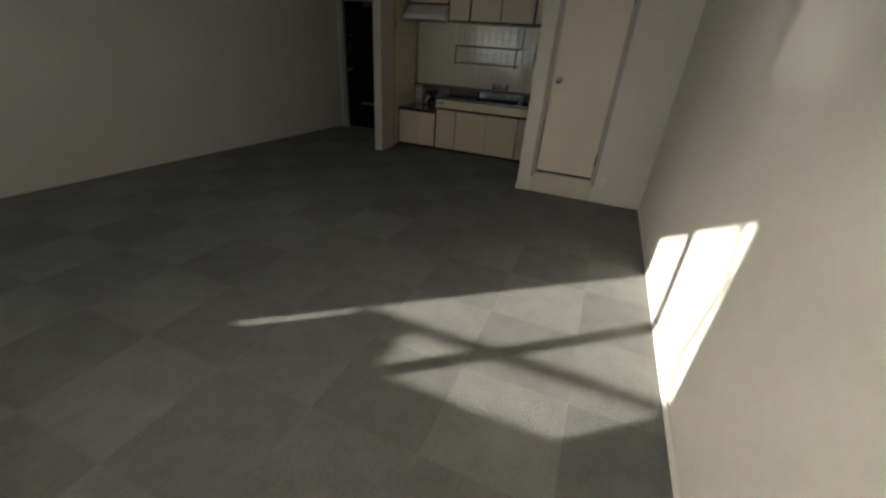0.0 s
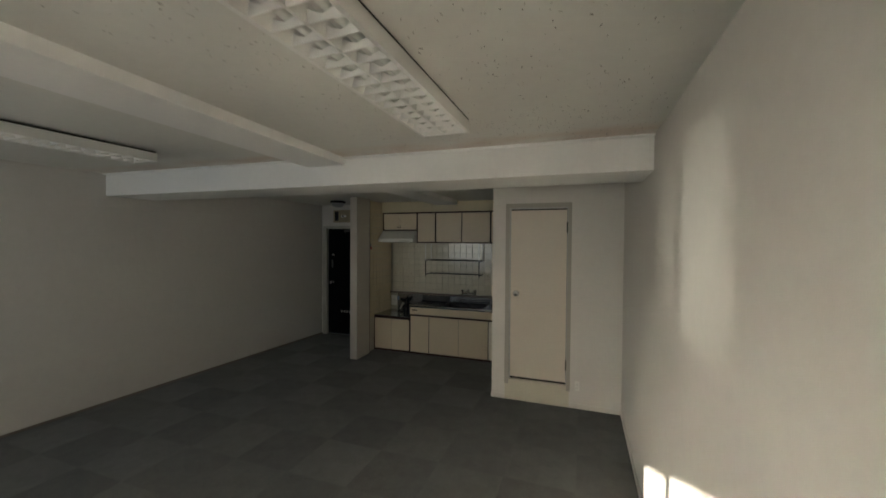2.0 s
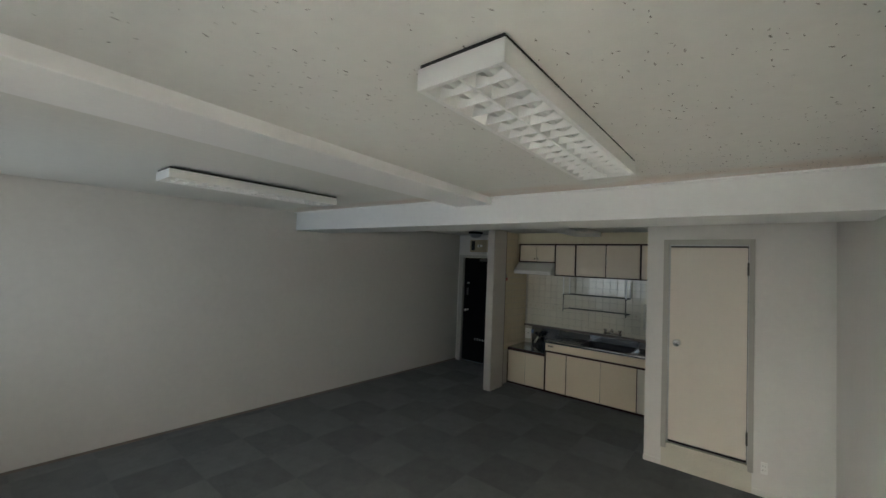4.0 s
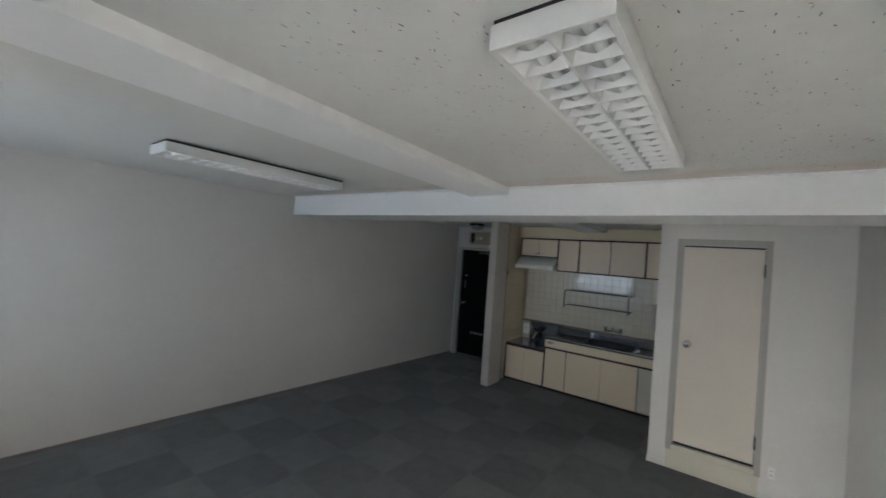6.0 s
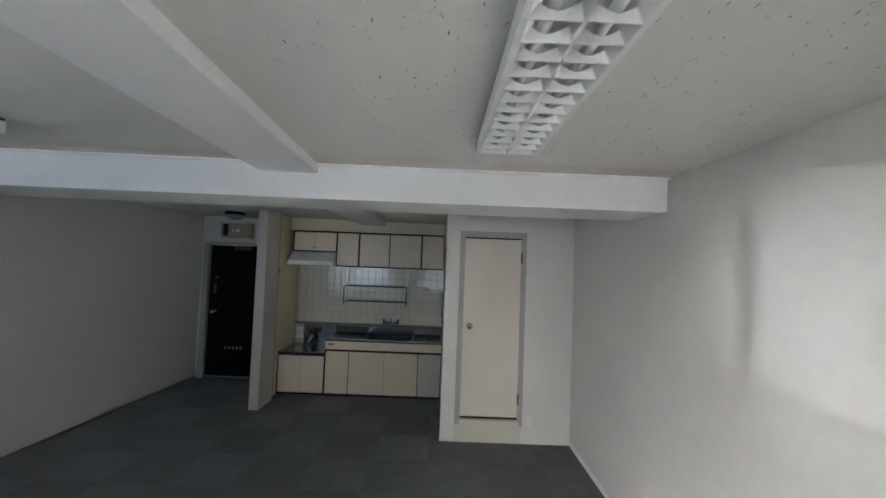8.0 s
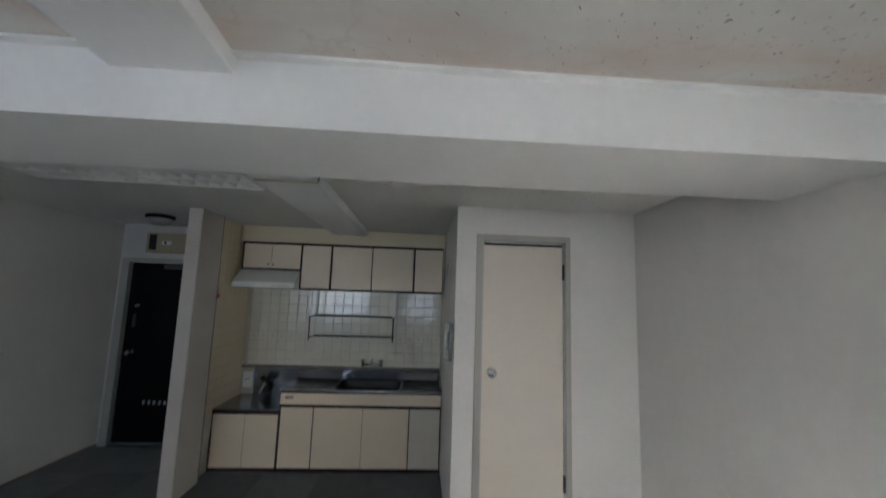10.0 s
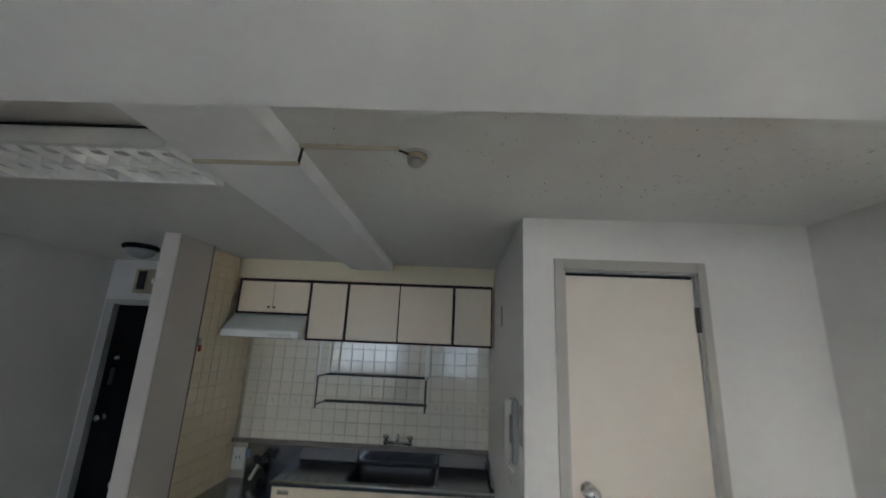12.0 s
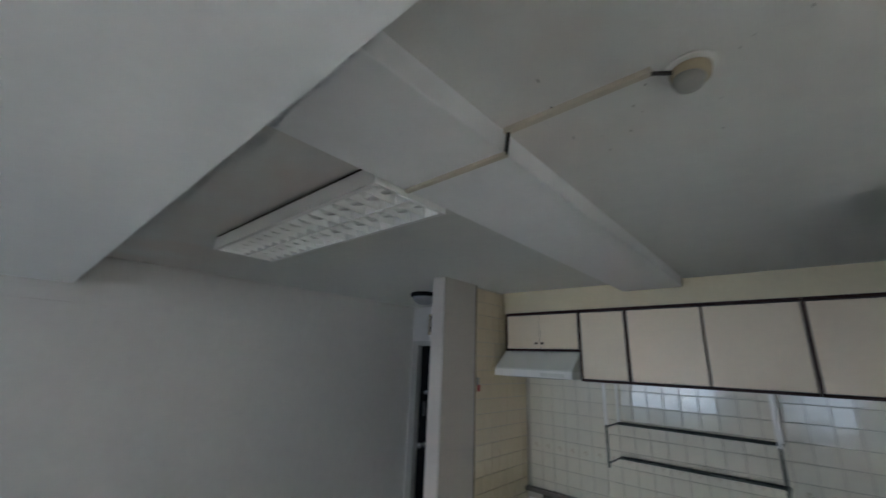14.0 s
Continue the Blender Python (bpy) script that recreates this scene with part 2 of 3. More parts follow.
def prism(points, axis, lo, hi, bevel=0.0):
    """Extrudes an outline along an axis; the outline gives the other two coordinates in order."""
    bm = bmesh.new()
    put = {"x": lambda p, s: (s, p[0], p[1]), "y": lambda p, s: (p[0], s, p[1]), "z": lambda p, s: (p[0], p[1], s)}[axis]
    a = [bm.verts.new(put(p, lo)) for p in points]
    b = [bm.verts.new(put(p, hi)) for p in points]
    bm.faces.new(a)
    bm.faces.new(b[::-1])
    for i in range(len(a)):
        j = (i + 1) % len(a)
        bm.faces.new((a[i], b[i], b[j], a[j]))
    bmesh.ops.recalc_face_normals(bm, faces=bm.faces[:])
    if bevel:
        bmesh.ops.bevel(bm, geom=bm.edges[:], offset=bevel, segments=2, affect="EDGES", profile=0.6)
    return bm


def lathe(profile, centre, axis="z", n=24):
    """Turns (radius, height) pairs round an axis through centre."""
    bm = bmesh.new()
    rings = []
    for r, h in profile:
        ring = []
        for k in range(n):
            a = 2 * math.pi * k / n
            c, s = r * math.cos(a), r * math.sin(a)
            p = {"z": (c, s, h), "y": (c, h, s), "x": (h, c, s)}[axis]
            ring.append(bm.verts.new(Vector(centre) + Vector(p)))
        rings.append(ring)
    for a, b in zip(rings, rings[1:]):
        for k in range(n):
            bm.faces.new((a[k], a[(k + 1) % n], b[(k + 1) % n], b[k]))
    bm.faces.new(rings[0])
    bm.faces.new(rings[-1][::-1])
    bmesh.ops.recalc_face_normals(bm, faces=bm.faces[:])
    return bm


def structure(name, bm, mat, label, category):
    return tagged(part(name, bm, mat), label, category, kind="structure")


# ---- setting ----
T = 0.12
floor = structure("floor", box(XL0 - 0.3, XR, YS, YN + 0.02, -0.15, -0.008), CARPETS[0], "grey carpet tile floor laid in a quarter-turn pattern", "floor")
RISE = 0.010                  # the slab rises a little towards the west wall


def lift(x):
    return RISE * max(0.0, -0.8 - x)


def slab(y0, y1, z, thick, east, west, rise=1.0):
    """A slab that is level in the east and rises to the west."""
    outline = [(east, z), (-0.8, z), (west, z + rise * lift(west)), (west, z + rise * lift(west) + thick), (-0.8, z + thick), (east, z + thick)]
    return prism(outline, "y", y0, y1)


def joined(*parts_of):
    bm = bmesh.new()
    for one in parts_of:
        tmp = bpy.data.meshes.new("tmp")
        one.to_mesh(tmp)
        one.free()
        bm.from_mesh(tmp)
        bpy.data.meshes.remove(tmp)
    return bm


structure("ceiling", joined(slab(YS - T, BEAM[0], ZC, 0.1, XR + T, XL0 - T), slab(BEAM[1], YN + T, ZK, 0.1, XR + T, XL0 - T)), CEIL, "off-white speckled acoustic board ceiling with stains", "ceiling")


def ceiling_pits():
    """Short ragged fissures of the acoustic board, in loose clusters and along the room."""
    dice = random.Random(11)
    bm = bmesh.new()

    def pit(x, y, z, length, width):
        a = dice.gauss(0.12, 0.35)
        c, sn = math.cos(a), math.sin(a)
        ring = []
        for u, v in ((-1, 0.1), (-0.35, 0.8), (0.4, 1.0), (1, -0.1), (0.3, -0.9), (-0.5, -0.7)):
            u, v = u * length / 2 * dice.uniform(0.8, 1.2), v * width / 2 * dice.uniform(0.6, 1.3)
            ring.append(bm.verts.new((x + v * c + u * sn, y + u * c - v * sn, z)))
        bm.faces.new(ring)

    for x0, x1, y0, y1, z, clusters, many in ((-1.30, 0.52, -0.85, 2.50, ZC, 400, 6), (-0.7, 0.52, 1.85, 2.50, ZC, 80, 7), (-4.2, -1.9, -0.85, 2.45, ZC, 14, 2), (-1.50, -0.5, 3.05, 3.9, ZK, 55, 3), (-0.6, 0.52, 3.04, 3.95, ZK, 110, 6), (-4.2, -2.0, 3.1, 5.2, ZK, 8, 2)):
        for _ in range(clusters):
            cx, cy, r = dice.uniform(x0, x1), dice.uniform(y0, y1), dice.uniform(0.04, 0.16)
            for _ in range(dice.randint(1, many)):
                x, y = cx + dice.gauss(0, r), cy + dice.gauss(0, r)
                if x0 < x < x1 and y0 < y < y1:
                    big = dice.random() ** 1.8
                    pit(x, y, z + lift(x) - 0.0012, 0.006 + 0.015 * big, 0.0025 + 0.0028 * big)
    return bm


structure("ceiling_pits", ceiling_pits(), PIT, "small dark ragged fissures in the acoustic ceiling boards", "ceiling")
structure("beam_main", slab(BEAM[0], BEAM[1], BEAM[2], 0.33, XR + 0.05, xl(2.8) - 0.04, 0.5), BEAMF, "deep white papered ceiling beam across the room", "beam")
structure("trim_beam_cove", slab(BEAM[0] - 0.03, BEAM[0] + 0.01, ZC - 0.010, 0.04, XR + 0.02, xl(2.5) - 0.02), BEAMF, "thin white cove between beam and ceiling", "trim")
structure("beam_cross_front", prism([(-1.725, YS - 0.05), (-1.925, BEAM[0] + 0.05), (-1.575, BEAM[0] + 0.05), (-1.37, YS - 0.05)], "z", 2.287, ZC + 0.08, 0.005), BEAMP, "shallow white papered ceiling beam along the room", "beam")
structure("beam_cross_back", box(-1.93, -1.59, BEAM[1] - 0.05, 5.44, 2.255, ZK + 0.08, 0.005), BEAMP, "shallow white papered ceiling beam above the kitchen", "beam")
structure("wall_east", box(XR, XR + T, YS - T, YN + T, -0.1, ZC + 0.1), WALL_DIM, "plain off-white papered wall", "wall")
structure("wall_west", prism([(XL0, YS - T), (XL1, YN + T), (XL1 - T, YN + T), (XL0 - T, YS - T)], "z", -0.1, ZC + 0.15), WALL_DIM, "plain off-white papered wall", "wall")
sw = [(XL0 - T, XR, YS - T, YS, -0.1, SILL), (XL0 - T, XR, YS - T, YS, HEAD, ZC + 0.1)]
edges = [XL0 - T] + [v for w in WINDOWS for v in w] + [XR]
sw += [(edges[i], edges[i + 1], YS - T, YS, SILL, HEAD) for i in range(0, len(edges), 2)]
structure("wall_south", boxes(sw), WALL, "off-white window wall", "wall")
# washroom front with its door opening, and its kitchen side
DX0, DX1, DZ0, DZ1 = -0.585, 0.022, 0.20, 2.07
structure("wall_washroom_front", boxes([(XP, DX0, YT, YT + 0.1, -0.1, ZK), (DX1, XR, YT, YT + 0.1, -0.1, ZK), (DX0, DX1, YT, YT + 0.1, DZ1, ZK)]), WALL, "off-white papered washroom wall with a door", "wall")
structure("wall_washroom_side", box(XP, XP + 0.1, YT + 0.1, YN, -0.1, ZK), WALL, "off-white papered washroom side wall", "wall")
structure("wall_washroom_back", box(XP + 0.1, XR + T, YT + 1.0, YT + 1.1, -0.1, ZK), WALL, "plain washroom back wall", "wall")
# far wall with the entrance opening
EX0, EX1, EZ = -4.235, -3.43, 1.95
# the entrance's dimness is put into this wall's colour
structure("wall_north", boxes([(XL1 - T, EX0, YN, YN + T, -0.1, ZK + 0.08), (EX1, XP + 0.1, YN, YN + T, -0.1, ZK + 0.08), (EX0, EX1, YN, YN + T, EZ, ZK + 0.08)]), WALL_DIM, "off-white far wall behind the kitchen and the entrance", "wall")
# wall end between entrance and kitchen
structure("wall_kitchen_side", boxes([(-2.975, -2.86, 4.735, 5.078, -0.1, ZK + 0.06), (-2.975, -2.907, 5.078, YN, -0.1, ZK + 0.06)]), WALL_END, "short off-white wall end beside the kitchen", "wall")
structure("trim_tile_edge", box(-2.9, -2.857, 5.076, 5.086, 0.0, ZK + 0.04), BASE, "thin brown trim beside the wall tiles", "trim")
structure("trim_wall_end", box(-2.868, -2.857, 4.731, 4.742, 0.0, ZK + 0.04), FRAMEM, "thin corner bead on the wall end", "trim")
structure("trim_west_upper", prism([(xl(YS) - 0.01, YS), (xl(4.0) - 0.01, 4.0), (xl(4.0) + 0.016, 4.0), (xl(YS) + 0.016, YS)], "z", 2.035, 2.45), WALL_DIM, "upper band of the papered wall, slightly proud", "trim")
structure("baseboard_west", prism([(XL0, YS), (XL1, YN), (XL1 + 0.008, YN), (XL0 + 0.008, YS)], "z", -0.01, 0.022), BASE, "low brown vinyl baseboard", "baseboard")
structure("baseboard_east", box(XR - 0.008, XR, YS, YT - 0.006, -0.01, 0.05), WALL, "low pale vinyl baseboard", "baseboard")
structure("baseboard_washroom", boxes([(XP - 0.006, -0.61, YT - 0.006, YT, -0.01, 0.05), (0.052, XR - 0.008, YT - 0.006, YT, -0.01, 0.05)]), WALL, "low pale vinyl baseboard", "baseboard")
structure("ground", box(-300, 300, -300, 300, -6.2, -6.0), GROUND, "grey ground outside below the windows", "ground")


def window(n, x0, x1):
    w = thing("window_%d" % n, ((x0 + x1) / 2, YS - 0.06, SILL), "sliding aluminium window with two clear panes", "window", kind="structure")
    f = 0.035
    part("window_frame", boxes([(x0, x1, YS - 0.10, YS - 0.02, SILL, SILL + f), (x0, x1, YS - 0.10, YS - 0.02, HEAD - f, HEAD), (x0, x0 + f, YS - 0.10, YS - 0.02, SILL + f, HEAD - f), (x1 - f, x1, YS - 0.10, YS - 0.02, SILL + f, HEAD - f)]), ALU, w)
    mid = (x0 + x1) / 2
    for a, b, y in ((x0 + f, mid + 0.03, YS - 0.075), (mid - 0.03, x1 - f, YS - 0.045)):
        s = part("sash", boxes([(a, b, y - 0.012, y + 0.012, SILL + f, SILL + f + 0.06), (a, b, y - 0.012, y + 0.012, HEAD - f - 0.045, HEAD - f), (a, a + 0.05, y - 0.012, y + 0.012, SILL + f + 0.06, HEAD - f - 0.045), (b - 0.05, b, y - 0.012, y + 0.012, SILL + f + 0.06, HEAD - f - 0.045)]), ALU, w)
        p = part("pane", box(a + 0.05, b - 0.05, y - 0.003, y + 0.003, SILL + f + 0.06, HEAD - f - 0.045), GLASS, s)
        p.visible_shadow = False
    part("window_sill", box(x0 - 0.02, x1 + 0.02, YS - 0.02, YS + 0.02, SILL - 0.03, SILL, 0.004), WHITE, w)
    lamp = new("sky_light", bpy.data.lights.new("sky_light", "AREA"))
    lamp.data.shape, lamp.data.size, lamp.data.size_y = "RECTANGLE", x1 - x0, HEAD - SILL
    lamp.data.energy, lamp.data.color, lamp.data.spread = SKY_POWER * (x1 - x0) * (0.7 if x1 > -1 else 1.06), (0.80, 0.90, 1.0), radians(112)
    lamp.matrix_world = look(((x0 + x1) / 2, YS - 0.14, (SILL + HEAD) / 2), ((x0 + x1) / 2, 2, (SILL + HEAD) / 2))


SKY_POWER, PATCH_POWER = 0.55, 4700.0
for i, w in enumerate(WINDOWS):
    window(i + 1, *w)
# handrail outside the first window
rail = thing("handrail", (-3.2, YS - 0.3, 1.0), "grey metal safety rail outside the window", "handrail")
part("rail", rod((-4.3, YS - 0.22, 1.21), (0.3, YS - 0.22, 1.21), 0.024), ALU, rail)
for x in (-4.3, -2.2, 0.3):
    part("bracket", rod((x, YS - 0.22, 1.21), (x, YS - T, 1.21), 0.012), ALU, rail)


def tube(points, r, n=8, steps=5):
    """A round cable along a smooth line through a few points."""
    line = []
    ends = [points[0]] + list(points) + [points[-1]]
    for a, b, c, d in zip(ends, ends[1:], ends[2:], ends[3:]):
        a, b, c, d = Vector(a), Vector(b), Vector(c), Vector(d)
        for k in range(steps):
            u = k / steps
            line.append(0.5 * (2 * b + (c - a) * u + (2 * a - 5 * b + 4 * c - d) * u * u + (3 * b - a - 3 * c + d) * u ** 3))
    line.append(Vector(points[-1]))
    return joined(*[rod(p, q, r, n) for p, q in zip(line, line[1:])])


# unseen cable, added to cast the curved streak in the wall's sun patch
wire = thing("outdoor_cable", (-2.70, YS - 0.19, 1.22), "unseen slack grey cable, added to cast a streak in the sun patch", "cable")
part("sheath", tube([(-2.86, YS - 0.19, 2.32), (-2.76, YS - 0.19, 2.02), (-2.70, YS - 0.20, 1.90), (-2.71, YS - 0.20, 1.82), (-2.77, YS - 0.20, 1.63), (-2.82, YS - 0.20, 1.48), (-2.76, YS - 0.21, 1.34), (-2.70, YS - 0.22, 1.235)], 0.013), GREYP, wire, "", True)
part("clip", box(-2.90, -2.82, YS - 0.205, YS - T, 2.30, 2.35, 0.004), ALU, wire)
# unseen box, added to notch the floor's sun patch with its shadow
bx = thing("balcony_box", (-4.11, YS - 0.33, 0.80), "unseen grey box outside the window, added to shade the sun patch", "box")
part("case", box(-4.20, -3.90, YS - 0.50, YS - 0.15, 0.84, 1.18, 0.01), GREYP, bx)
for x in (-4.14, -3.96):
    part("bracket", box(x - 0.015, x + 0.015, YS - 0.50, YS - T, 0.80, 0.84, 0.003), ALU, bx)

# spot lamp added outside the first window for wall_east's soft patch; source unseen
patch_spot = new("patch_spot_light", bpy.data.lights.new("patch_spot_light", "SPOT"))
patch_spot.data.energy, patch_spot.data.color, patch_spot.data.shadow_soft_size = PATCH_POWER, (1.0, 0.95, 0.84), 0.42
patch_spot.data.spot_size, patch_spot.data.spot_blend = radians(1.8), 1.0
patch_spot.matrix_world = look((-16.46, -11.31, 1.25), (XR, 1.62, 1.66))

# ---- washroom door ----
def washroom_door():
    d = thing("door_1", (-0.28, YT, 0), "closed cream washroom door above a kick board", "door", kind="structure")
    y0, y1 = YT - 0.012, YT + 0.06
    part("door_frame", boxes([(-0.622, -0.578, y0, y1, 0.17, 2.115), (0.018, 0.056, y0, y1, 0.17, 2.115), (-0.578, 0.018, y0, y1, 2.068, 2.115)], 0.003), FRAMEM, d, "taupe painted door frame")
    part("sill", box(-0.578, 0.018, y0 + 0.002, y1, 0.174, 0.222, 0.003), KICK, d, "painted door sill")
    part("kick_board", box(-0.618, 0.046, YT - 0.007, YT + 0.02, 0.0, 0.172, 0.002), KICK, d, "pale cream board below the door")
    part("gap", box(-0.578, 0.018, YT + 0.03, YT + 0.055, 0.222, 0.250), DARK, d, "dark gap under the door leaf")
    part("stop", boxes([(-0.578, -0.568, YT + 0.010, YT + 0.05, 0.222, 2.068), (-0.568, 0.018, YT + 0.010, YT + 0.05, 2.056, 2.068), (0.011, 0.018, YT + 0.010, YT + 0.05, 0.222, 2.056)]), ALU, d, "metal edge strip")
    part("shadow_gap", boxes([(-0.568, 0.011, YT + 0.03, YT + 0.058, 2.042, 2.056), (0.004, 0.011, YT + 0.03, YT + 0.058, 0.262, 2.042)]), DARK, d, "dark gap round the leaf")
    leaf = part("door_leaf", box(-0.567, 0.008, YT + 0.02, YT + 0.055, 0.246, 2.042, 0.002), DOORM, d)
    k = part("knob", lathe([(0.038, 0.02), (0.038, 0.010), (0.016, 0.004), (0.014, -0.020), (0.025, -0.026), (0.033, -0.038), (0.031, -0.056), (0.015, -0.064)], (-0.502, YT + 0.012, 1.155), "y"), CHROME, leaf, "round chrome knob", True)
    part("keyhole", lathe([(0.004, 0), (0.004, -0.002)], (-0.502, YT - 0.051, 1.155), "y", 8), DARK, leaf)
    for z in (0.43, 1.86):
        part("hinge", box(0.004, 0.020, YT + 0.004, YT + 0.03, z - 0.055, z + 0.055, 0.002), HINGE, d, "dark metal hinge")


washroom_door()

out = thing("wall_outlet", (0.125, YT, 0.19), "small white wall outlet above the baseboard", "outlet")
part("plate", box(0.104, 0.148, YT - 0.006, YT, 0.185, 0.28, 0.002), WHITE, out)
for z in (0.21, 0.245):
    part("socket", boxes([(0.115, 0.119, YT - 0.0065, YT - 0.005, z, z + 0.012), (0.130, 0.134, YT - 0.0065, YT - 0.005, z, z + 0.012)]), GREYP, out)


# ---- entrance door ----
def entrance_door():
    d = thing("door_2", (-3.85, YN, 0), "closed black steel entrance door in a pale frame", "door", kind="structure")
    part("door_frame", boxes([(-4.285, EX0 + 0.03, YN - 0.03, YN + 0.08, 0, EZ + 0.02), (EX1 - 0.03, EX1 + 0.05, YN - 0.03, YN + 0.08, 0, EZ + 0.02), (EX0 + 0.03, EX1 - 0.03, YN - 0.03, YN + 0.08, EZ - 0.025, EZ + 0.02)], 0.003), FRAME2, d, "pale painted steel frame")
    leaf = part("door_leaf", box(EX0 + 0.03, EX1 - 0.03, YN + 0.03, YN + 0.07, 0.02, EZ - 0.028, 0.003), BLACK, d)
    part("lock", lathe([(0.028, 0.0), (0.028, -0.012), (0.016, -0.018), (0.014, -0.03)], (-4.10, YN + 0.03, 1.45), "y", 18), CHROME, leaf, "round chrome lock", True)
    part("door_handle", lathe([(0.03, 0.0), (0.03, -0.008), (0.012, -0.014), (0.012, -0.035), (0.027, -0.045), (0.027, -0.065), (0.014, -0.072)], (-4.11, YN + 0.03, 0.95), "y", 18), CHROME, leaf, "chrome door knob", True)
    part("chain_guard", box(-4.13, -4.10, YN + 0.012, YN + 0.03, 1.22, 1.36, 0.004), HINGE, leaf, "steel chain guard")
    part("closer", box(-3.85, -3.62, YN - 0.01, YN + 0.03, EZ - 0.09, EZ - 0.04, 0.006), HINGE, leaf, "dark door closer")
    part("mail_slot", boxes([(-3.93 + i * 0.055, -3.905 + i * 0.055, YN + 0.026, YN + 0.031, 0.41, 0.45) for i in range(5)]), GREYP, leaf, "row of pale vent slots")
    part("threshold", box(EX0 + 0.03, EX1 - 0.03, YN - 0.03, YN + 0.1, -0.006, 0.012, 0.002), HINGE, d)


entrance_door()

bk = thing("breaker_box", (-3.8, YN, 2.03), "beige breaker box above the entrance door", "breaker box")
part("cover", box(-4.03, -3.58, YN - 0.07, YN, 2.03, 2.25, 0.006), YELLOW, bk)
part("meter", box(-3.99, -3.92, YN - 0.085, YN - 0.07, 2.06, 2.23, 0.004), DARK, bk, "dark glass meter")
part("switch", box(-3.86, -3.76, YN - 0.078, YN - 0.07, 2.12, 2.16, 0.002), WHITE, bk)
part("lever", box(-3.83, -3.81, YN - 0.088, YN - 0.078, 2.125, 2.155, 0.002), DARK, bk)

el = thing("ceiling_lamp", (-3.50, 5.18, ZK + lift(-3.5)), "round ceiling lamp with a dark base by the entrance", "ceiling lamp")
part("base", lathe([(0.11, 0), (0.12, -0.01), (0.12, -0.03), (0.10, -0.035)], (-3.50, 5.18, ZK + lift(-3.5))), BLACK, el, "dark lamp base", True)
part("globe", lathe([(0.098, -0.033), (0.10, -0.05), (0.085, -0.08), (0.05, -0.098), (0.01, -0.104)], (-3.50, 5.18, ZK + lift(-3.5))), GLOBE, el, "milky glass globe", True)


# ---- louvred fluorescent lamps ----
def louvre_lamp():
    """A ceiling fixture along y with its middle at the origin, its back at z = 0."""
    L, W, H = 1.238, 0.264, 0.070
    d = thing("louvre_lamp", (0, 0, 0), "white louvred twin-tube fluorescent ceiling fixture, unlit", "ceiling light", "louvred ceiling lights")
    part("housing", boxes([(-W / 2, W / 2, -L / 2, L / 2, -0.024, -0.012)], 0.002), LAMPW, d)
    # dark layer draws the shadow line between fixture and ceiling
    part("gasket", box(-W / 2 + 0.005, W / 2 - 0.005, -L / 2 + 0.005, L / 2 - 0.005, -0.012, 0.0), DARK, d, "dark strip standing in for the shadow below the ceiling")
    t = 0.016
    for s in (-1, 1):
        part("side_panel", prism([(s * W / 2, -0.013), (s * W / 2, -H), (s * (W / 2 - t), -H), (s * (W / 2 - 0.045), -0.028), (s * (W / 2 - 0.045), -0.013)], "y", -L / 2 + 0.001, L / 2 - 0.001), LAMPW, d)
        part("end_panel", prism([(s * L / 2, -0.013), (s * L / 2, -H), (s * (L / 2 - 0.012), -H), (s * (L / 2 - 0.03), -0.018), (s * (L / 2 - 0.03), -0.013)], "x", -W / 2 + 0.0005, W / 2 - 0.0005), LAMPW, d)
    part("divider", prism([(-0.004, -H + 0.001), (0.004, -H + 0.001), (0.016, -0.030), (0.016, -0.018), (-0.016, -0.018), (-0.016, -0.030)], "y", -L / 2 + 0.012, L / 2 - 0.012), LAMPW, d)
    for s in (-1, 1):
        part("tube", rod((s * 0.064, -L / 2 + 0.03, -0.034), (s * 0.064, L / 2 - 0.03, -0.034), 0.0145, 14), TUBEM, d, "pale glass tube", True)
        # dark strip behind each tube, visible between the blades
        part("slot", box(s * 0.070 - 0.024, s * 0.070 + 0.024, -L / 2 + 0.03, L / 2 - 0.03, -0.0230, -0.0203), DARK, d, "dark strip behind the tube")
    n = 15
    for i in range(1, n + 1):
        y = -L / 2 + i * L / (n + 1)
        for s in (-1, 1):
            bm = bmesh.new()
            ring = []
            a, b = 0.004, W / 2 - t
            for k in range(9):
                u = k / 8
                x = a + (b - a) * u
                top = -H + 0.013 + 0.024 * abs(2 * u - 1) ** 1.4
                wide = 0.011 + 0.006 * abs(2 * u - 1)
                ring.append([bm.verts.new((s * x, y - 0.0025, -H + 0.001)), bm.verts.new((s * x, y + 0.0025, -H + 0.001)), bm.verts.new((s * x, y + wide, top)), bm.verts.new((s * x, y - wide, top))])
            for p, q in zip(ring, ring[1:]):
                for c in range(4):
                    bm.faces.new((p[c], p[(c + 1) % 4], q[(c + 1) % 4], q[c]))
            bm.faces.new(ring[0])
            bm.faces.new(ring[-1][::-1])
            bmesh.ops.recalc_face_normals(bm, faces=bm.faces[:])
            part("blade", bm, LAMPW, d)
    return d


lamp_a = louvre_lamp()
lamp_b = copy_thing(lamp_a, pose(-2.925, 1.345, ZC + lift(-2.9) - 0.006, 0, 0.57, 0))
lamp_c = copy_thing(lamp_a, pose(-2.555, 3.54, ZK + lift(-2.555) - 0.012, 0, 0.57, 0) @ pose(0, 0, 0, 0, 0, 90))
lamp_c.scale = (1.12, 1.0, 1.0)
lamp_a.matrix_basis = pose(-0.532, 1.314, ZC)

